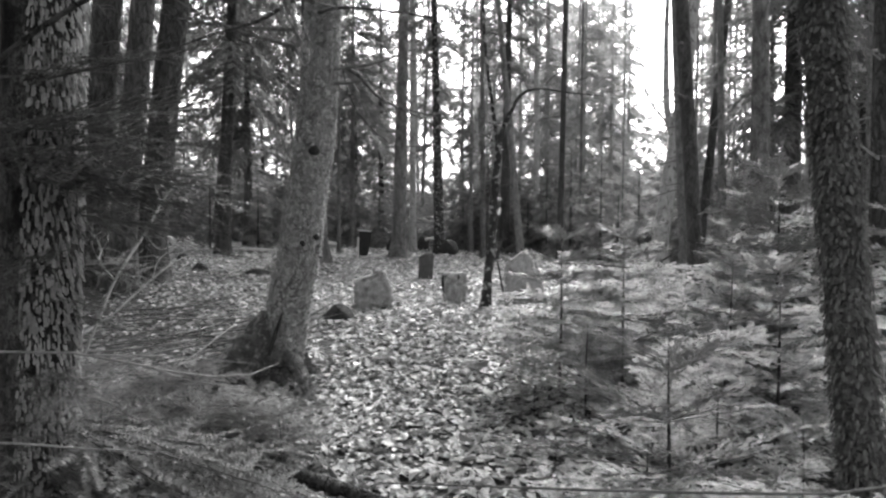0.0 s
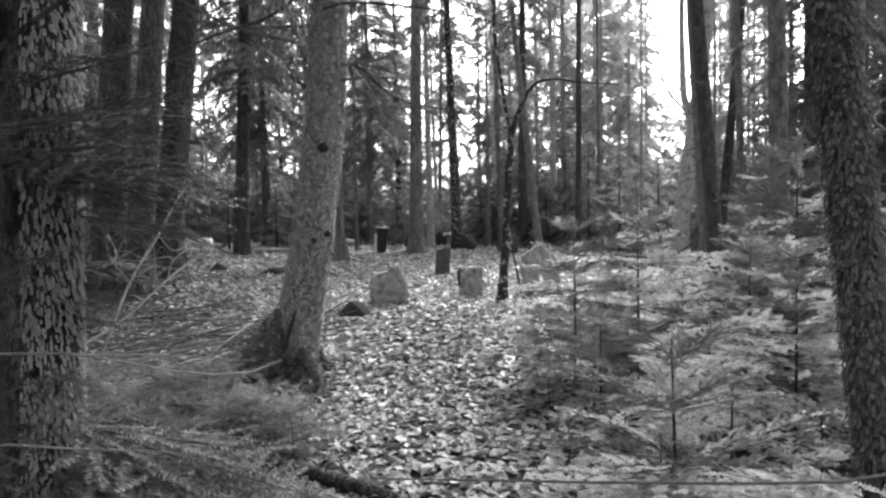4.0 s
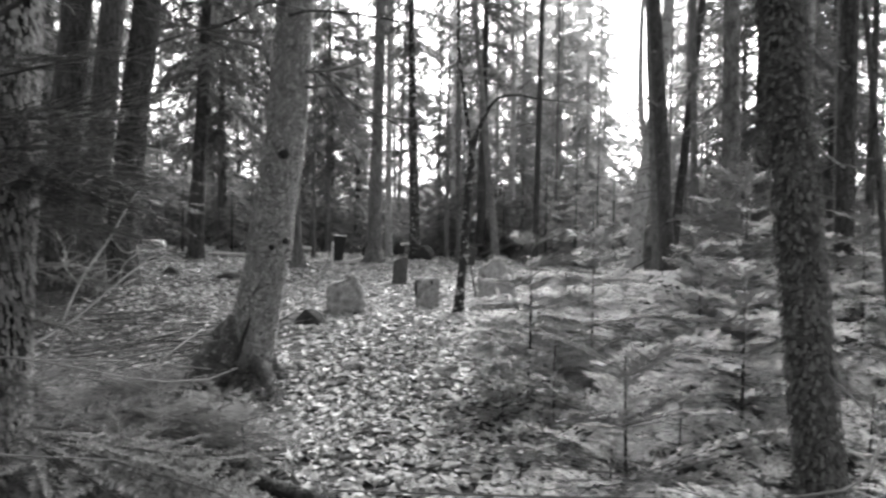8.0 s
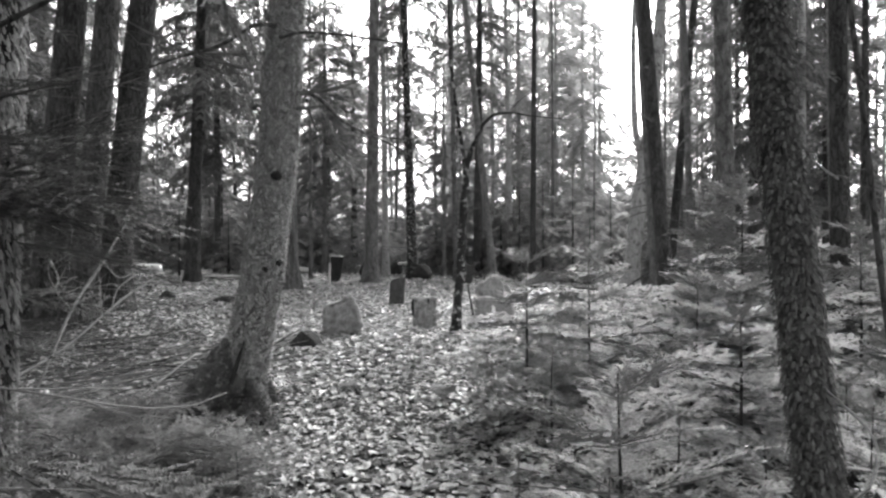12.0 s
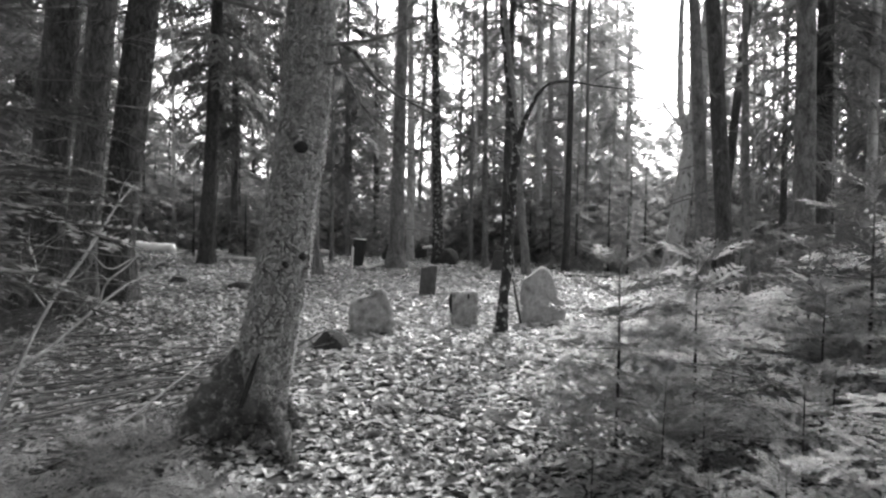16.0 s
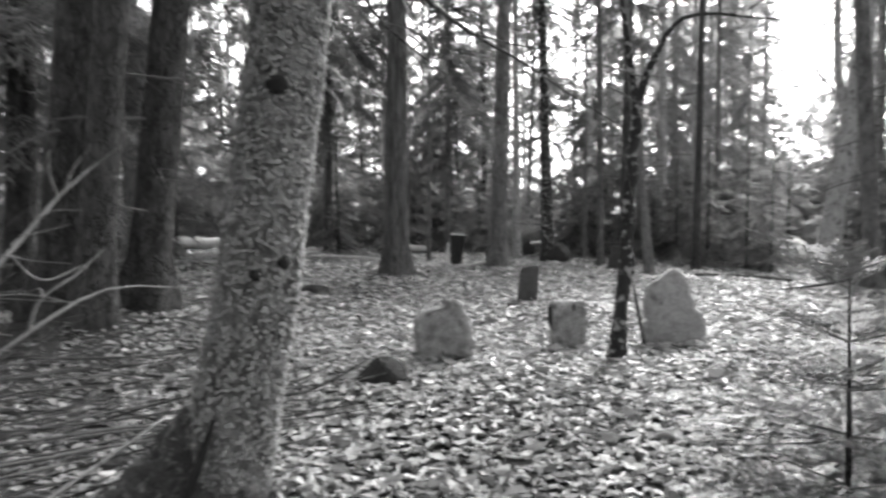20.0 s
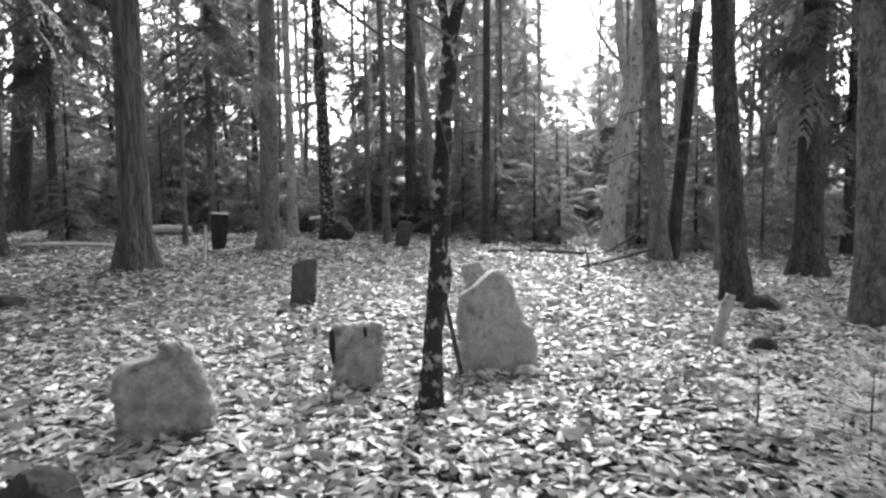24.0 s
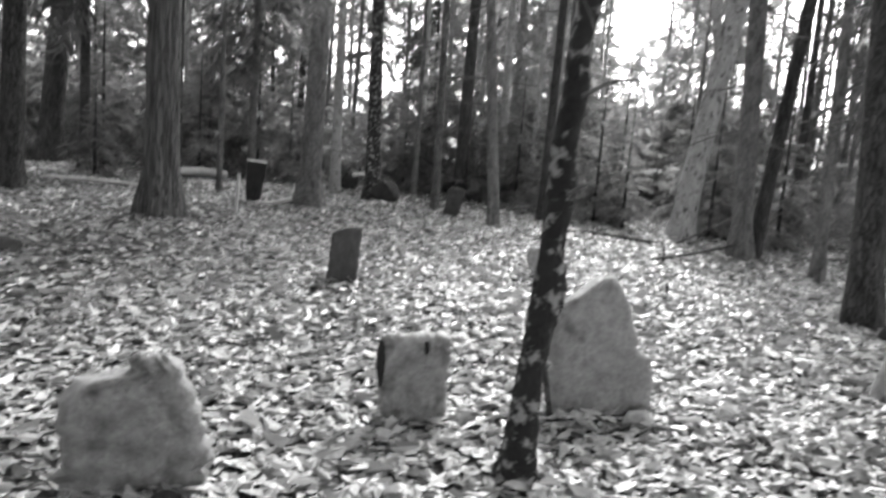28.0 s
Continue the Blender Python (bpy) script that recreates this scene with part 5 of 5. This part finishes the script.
lump("rotten_stump", -3.2, 26.8, 0.45, 0.35, 0.6, M_ROCK, "dark root mass at a tree foot", "stump", 12, 0, 0.2, 0.3)
log("broken_branch", [(-4.5, 29.4, 0.42, 0.05), (-4.1, 29.4, 0.5, 0.06), (-3.85, 29.4, 0.68, 0.05)], M_BIRCH, "pale broken branch end resting on rotten wood", "branch")

# the brush on the trail's far side: grey fallen boughs and sticks
DEAD_BOUGH = thing("dead_bough", (-4.0, 6.1, float(ground_z(-4.0, 6.1))), "bare grey fallen bough with forked twigs", "branch", "fallen wood")
for q in ([(0.0, 0.0, 0.0, 0.02), (0.05, 0.35, 0.55, 0.017), (0.02, 0.75, 1.0, 0.015), (0.02, 1.3, 1.45, 0.013), (0.0, 1.7, 1.8, 0.01), (-0.03, 2.1, 2.06, 0.005)], [(0.02, 0.75, 1.0, 0.01), (-0.3, 1.0, 1.15, 0.008), (-0.62, 1.5, 1.28, 0.006), (-0.9, 1.8, 1.45, 0.003)],
          [(0.02, 1.3, 1.45, 0.009), (0.1, 1.4, 1.3, 0.007), (0.14, 1.8, 1.36, 0.004)], [(0.0, 1.7, 1.8, 0.007), (-0.12, 1.75, 2.0, 0.004), (-0.16, 1.8, 2.12, 0.002)], [(-0.3, 1.0, 1.15, 0.006), (-0.42, 1.05, 1.32, 0.004), (-0.46, 1.1, 1.5, 0.002)], [(0.03, 1.0, 1.2, 0.006), (0.2, 1.2, 1.22, 0.004), (0.4, 1.5, 1.12, 0.002)]):
    part("bough_fork", mesh_np("bough_fork", *stick(q, 14, 6), [M_DEADWOOD]), DEAD_BOUGH)
rng = np.random.default_rng(78)
for k in range(22):
    f = rng.uniform(0.25, 0.95)
    p = np.array([0.02, 2.0 * f, 0.45 + 1.6 * f]) if k % 2 else np.array([-0.95 * f, 0.75 + 1.1 * f, 1.0 + 0.45 * f])
    e = np.array([rng.normal(0, 0.22), rng.normal(0.12, 0.15), rng.uniform(-0.1, 0.32)])
    part("bough_twig", mesh_np("bough_twig", *stick([(*p, 0.005), (*(p + e * 0.5 + rng.normal(0, 0.025, 3)), 0.0035), (*(p + e * rng.uniform(0.8, 1.3)), 0.0018)], 7, 4), [M_DEADWOOD]), DEAD_BOUGH)
LOW_BOUGH = thing("dead_bough", (-4.15, 6.2, float(ground_z(-4.15, 6.2))), "long low grey bough with an upright fork", "branch", "fallen wood")
for q in ([(-0.1, -0.4, 0.3, 0.018), (0.12, 0.6, 0.62, 0.016), (0.18, 1.2, 0.9, 0.013), (0.28, 1.8, 1.16, 0.01), (0.43, 2.6, 1.12, 0.004)], [(0.2, 1.3, 0.95, 0.01), (0.22, 1.35, 1.12, 0.009), (0.3, 1.6, 1.3, 0.007), (0.34, 1.8, 1.46, 0.003)], [(0.23, 1.38, 1.16, 0.006), (0.1, 1.5, 1.2, 0.005), (-0.2, 1.6, 1.14, 0.003)], [(-0.1, -0.4, 0.3, 0.018), (-0.15, -0.6, 0.1, 0.017), (-0.2, -0.8, -0.02, 0.015)]):
    part("bough_fork", mesh_np("bough_fork", *stick(q, 14, 6), [M_DEADWOOD]), LOW_BOUGH)
rng = np.random.default_rng(77)
for k in range(96):
    x, y = rng.uniform(-5.8, -2.5), rng.uniform(3.6, 9.6)
    if k > 80:
        x, y = rng.uniform(-3, 6), rng.uniform(2.5, 21)
    a, ln = rng.normal(0.45, 0.45), rng.uniform(0.5, 2.4) * (0.5 if k > 80 else 1)
    r = rng.uniform(0.004, 0.011)
    dx, dy = math.cos(a) * ln / 2, math.sin(a) * ln / 2
    h = rng.uniform(0.01, 0.2) if k < 81 else 0.02
    log("stick", [(x - dx, y - dy, 0.015, r), (x + rng.uniform(-0.1, 0.1), y + rng.uniform(-0.1, 0.1), h, r), (x + dx, y + dy, h + rng.uniform(0, 0.12) * (k < 81), r * 0.5)], (M_DEADWOOD, M_TWIG, M_BARK_DARK)[k % 3], "thin dead stick lying on the forest floor", "stick", 9, 5, 0.08)
for k in range(34):
    x, y = rng.uniform(-6.5, -3.0), rng.uniform(5.8, 9.8)
    a, ln, r = rng.normal(0.5, 0.3), rng.uniform(0.9, 2.6), rng.uniform(0.007, 0.018)
    dx, dy, h = math.cos(a) * ln / 2, math.sin(a) * ln / 2, rng.uniform(0.03, 0.16)
    log("stick", [(x - dx, y - dy, 0.02, r), (x - dx * 0.3, y - dy * 0.3 + rng.uniform(-0.08, 0.08), h * 0.7, r), (x + dx * 0.3, y + dy * 0.3 + rng.uniform(-0.08, 0.08), h, r * 0.8), (x + dx, y + dy, h + rng.uniform(-0.02, 0.25), r * 0.4)], (M_DEADWOOD, M_TWIG)[k % 3 == 0], "long dead grey stick lying in the brush", "stick", 12, 5, 0.08)
log("stick", [(-3.5, 5.9, 0.02, 0.015), (-3.3, 6.7, 0.14, 0.014), (-3.1, 7.7, 0.4, 0.008)], M_DEADWOOD, "pale dead pole leaning on the mossy roots", "stick")

def brush_bough(x, y, az, rise, length, seed):
    """A dead bough propped in the brush: a bent main stick with forked side twigs."""
    rng = np.random.default_rng(seed)
    bough = thing("dead_bough", (x, y, float(ground_z(x, y))), "bare grey fallen bough with forked twigs", "branch", "fallen wood")
    d = np.array([math.cos(az), math.sin(az), math.tan(rise)])
    p = [d * length * f + np.array([*rng.normal(0, 0.08, 2), 0.02 + rng.normal(0, 0.05)]) for f in (0, 0.3, 0.6, 0.85, 1.0)]
    r = rng.uniform(0.005, 0.009)
    part("bough_fork", mesh_np("bough_fork", *stick([(*q, r * (1 - 0.18 * i)) for i, q in enumerate(p)], 12, 5), [M_DEADWOOD]), bough)
    for _ in range(6):
        f = rng.uniform(0.25, 0.9)
        s = d * length * f + np.array([0, 0, 0.02])
        e = d * 0.5 + rng.normal(0, 0.45, 3) + np.array([0, 0, 0.15])
        e *= rng.uniform(0.25, 0.6) / np.linalg.norm(e)
        m = s + e * 0.5 + rng.normal(0, 0.03, 3)
        part("bough_fork", mesh_np("bough_fork", *stick([(*s, r * 0.5), (*m, r * 0.38), (*(s + e), 0.002)], 7, 4), [M_DEADWOOD]), bough)


for k, (x, y, az, rise, length) in enumerate(((-5.4, 6.6, 0.9, 0.35, 1.6), (-4.9, 5.7, 0.7, 0.2, 1.7), (-5.7, 7.6, 0.6, 0.45, 1.4), (-4.4, 6.4, 0.8, 0.15, 1.5), (-4.6, 7.6, 0.5, 0.3, 1.3), (-4.2, 5.0, 0.75, 0.12, 1.6), (-6.0, 8.2, 0.4, 0.5, 1.5), (-3.7, 7.2, 0.6, 0.2, 1.0), (-5.2, 4.9, 1.0, 0.25, 1.6))):
    brush_bough(x, y, az, rise, length, 300 + k)

# a mat of fine dead twigs under the brush
rng = np.random.default_rng(81)
bits = []
for k in range(800):
    x, y = rng.uniform(-6.5, -2.2), rng.uniform(3.0, 10.5)
    if k % 4 == 0:
        x, y = rng.uniform(0.6, 4.5), rng.uniform(2.5, 8.5)
    q, ln, r = rng.normal(0.5, 0.8), rng.uniform(0.12, 0.6), rng.uniform(0.0025, 0.006)
    dx, dy, z = math.cos(q) * ln / 2, math.sin(q) * ln / 2, float(ground_z(x, y)) + rng.uniform(0.004, 0.05)
    bits.append(tube([(x - dx, y - dy, z), (x, y, z + rng.uniform(0, 0.02)), (x + dx, y + dy, z + rng.uniform(-0.01, 0.05))], [r, r * 0.9, r * 0.4], 3))
tagged(new("twig_litter", mesh_np("twig_litter", *joined(bits), [M_TWIG])), "mat of fine dead twigs on the forest floor", "twigs", kind="stuff")

# drooping bare limb over the clearing
LIMB = thing("hanging_limb", (-5.88, 19.4, 0.2), "long bare drooping limb of the shreddy-barked tree", "branch")
DROOP = [(0.13, -0.2, 6.3, 0.03), (1.98, -4.4, 4.2, 0.022), (2.58, -5.4, 3.56, 0.018), (2.78, -5.4, 3.08, 0.014), (3.18, -5.4, 2.68, 0.01), (3.61, -5.4, 2.47, 0.007), (3.88, -5.4, 2.4, 0.004)]
for q in (DROOP, [(2.68, -5.4, 3.3, 0.01), (3.0, -5.35, 3.3, 0.007), (3.5, -5.2, 3.45, 0.003)], [(2.5, -5.25, 3.65, 0.009), (2.45, -5.3, 3.3, 0.006), (2.5, -5.4, 2.9, 0.003)]):
    part("limb_fork", mesh_np("limb_fork", *stick(q, 18, 6), [M_TWIG]), LIMB)

rng = np.random.default_rng(14)
for k in range(14):
    f = rng.uniform(1.0, 5.8)
    s = np.array([[np.interp(f, range(7), [p[i] for p in DROOP]) for i in range(3)]])
    q = placed(SPRAY_MID[k % 2], s, rng.uniform(0, 6.28, 1), rng.uniform(-0.9, -0.1, 1), rng.uniform(0.25, 0.5, 1), rng.uniform(-0.5, 0.5, 1))
    part("needle_spray", mesh_np("needle_spray", q[0], q[1], [M_NEEDLE_DARK, M_TWIG], q[2]), LIMB, "thin dark needle spray")

# low fir boughs of the spruce at the trail's start
rng = np.random.default_rng(12)
for z, az, el, ln, k in ((1.3, 0.25, -0.05, 0.4, 1), (1.5, 0.6, 0.0, 0.5, 1), (1.75, 0.3, -0.05, 0.7, 1), (1.95, 0.55, 0.05, 0.65, 1), (1.4, -0.1, -0.1, 0.4, 1), (1.7, 0.9, 0.05, 0.55, 1),
                         (0.5, -0.3, -0.2, 0.85, 0), (0.65, 0.1, -0.15, 0.95, 0), (0.4, -0.7, -0.1, 0.7, 0), (0.3, 0.35, -0.15, 0.9, 0), (0.55, -1.0, -0.15, 0.7, 1), (0.7, -0.55, -0.25, 0.9, 2), (0.45, 0.0, -0.1, 1.0, 2), (0.6, -0.15, -0.3, 0.95, 1), (0.35, -0.45, -0.1, 1.0, 2),
                         (0.75, 0.3, -0.3, 0.9, 2), (1.1, -0.6, -0.1, 0.5, 1), (1.55, -0.9, 0.0, 0.45, 2), (1.85, -0.5, 0.1, 0.45, 1), (2.1, 0.2, 0.0, 0.7, 2), (0.9, -1.2, -0.2, 0.6, 0),
                         (0.35, 2.9, -0.1, 0.9, 1), (0.5, 3.4, -0.15, 0.95, 2), (0.7, 3.9, -0.2, 0.85, 0), (0.85, 2.6, -0.15, 0.8, 1), (1.05, 3.2, -0.1, 0.8, 2), (1.2, 3.8, -0.1, 0.7, 1), (1.35, 2.4, 0.0, 0.7, 2), (1.5, 3.0, 0.0, 0.75, 0), (1.65, 3.6, 0.05, 0.65, 1),
                         (1.8, 2.8, 0.05, 0.7, 2), (1.95, 4.1, 0.1, 0.5, 1), (2.1, 3.3, 0.1, 0.7, 2), (2.3, 2.5, 0.1, 0.7, 1), (0.45, 4.3, -0.2, 0.8, 2), (0.25, 3.7, -0.05, 0.9, 1), (0.6, 4.7, -0.25, 0.7, 2), (0.75, -0.05, -0.28, 1.35, 2), (0.6, -0.25, -0.2, 1.3, 1), (0.85, 0.1, -0.3, 1.2, 2), (0.5, 0.15, -0.15, 1.25, 0),
                         (0.5, 0.35, -0.18, 1.1, 1), (0.4, 0.55, -0.1, 1.0, 2), (0.62, 0.7, -0.2, 1.05, 0), (0.45, -0.45, -0.12, 1.15, 1), (0.7, -0.35, -0.24, 1.25, 2), (0.35, 0.05, -0.05, 1.2, 1), (0.55, -0.6, -0.15, 1.1, 0), (0.8, 0.5, -0.25, 1.1, 2), (0.3, -0.2, -0.04, 1.05, 1), (0.9, -0.15, -0.34, 1.2, 1),
                         (1.9, -0.5, 0.0, 0.96, 0), (1.85, -0.33, 0.0, 0.9, 2), (2.0, -0.64, 0.03, 0.85, 1), (2.12, -0.45, 0.02, 0.92, 0), (1.95, -0.15, 0.0, 0.85, 1), (2.28, -0.55, 0.05, 0.8, 0), (2.05, -0.9, 0.03, 0.7, 0)):
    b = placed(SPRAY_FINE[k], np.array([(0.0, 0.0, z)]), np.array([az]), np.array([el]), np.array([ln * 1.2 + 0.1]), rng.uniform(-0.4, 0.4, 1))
    # the boughs' shade is put into their needle colour
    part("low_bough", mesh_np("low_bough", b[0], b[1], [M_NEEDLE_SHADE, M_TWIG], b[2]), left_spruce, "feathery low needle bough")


# bare twigs beside the trail's start
BARE = thing("bare_branch", (-2.0, 2.1, float(ground_z(-2.0, 2.1))), "thin bare forked dead stem bent over the trail side", "branch", "fallen wood")
for q in ([(0, 0, -0.02, 0.014), (0.12, 0.0, 0.7, 0.012), (0.32, 0.05, 1.14, 0.01), (0.57, 0.1, 1.23, 0.009), (0.79, 0.2, 1.205, 0.008), (0.89, 0.4, 1.126, 0.007), (0.97, 0.7, 1.034, 0.006), (1.05, 0.9, 1.005, 0.005), (1.095, 1.1, 1.015, 0.004)],
          [(0.89, 0.4, 1.126, 0.006), (0.95, 0.55, 1.05, 0.004), (1.04, 0.7, 1.0, 0.003)], [(0.79, 0.2, 1.205, 0.005), (0.9, 0.45, 1.16, 0.004), (1.08, 0.85, 1.06, 0.002)],
          [(0.14, 0, 0.75, 0.009), (0.45, 0.05, 0.93, 0.007), (0.8, 0.15, 0.91, 0.005), (1.0, 0.3, 0.86, 0.003)]):
    part("twig", mesh_np("twig", *stick([(u, v, w, r * 0.62) for u, v, w, r in q], 14, 6), [M_DEADWOOD]), BARE)
part("limb", mesh_np("limb", *stick([(0.05, -0.1, 1.9, 0.014), (0.2, -0.5, 2.05, 0.012), (0.55, -0.8, 2.2, 0.009), (0.81, -0.8, 2.36, 0.008), (1.3, -0.7, 2.6, 0.004)], 14, 7), [M_BARK_DARK]), left_spruce, "bare dark limb reaching over the trail")
part("low_twig", mesh_np("low_twig", *stick([(-1.9, -1.47, 1.0, 0.002), (-1.5, -1.47, 1.01, 0.003), (-1.14, -1.47, 1.02, 0.0035), (-0.63, -1.47, 1.06, 0.004), (-0.3, -1.0, 1.07, 0.0045), (-0.08, -0.03, 1.1, 0.006)], 16, 6), [M_TWIG]), right_spruce, "long thin bare twig")
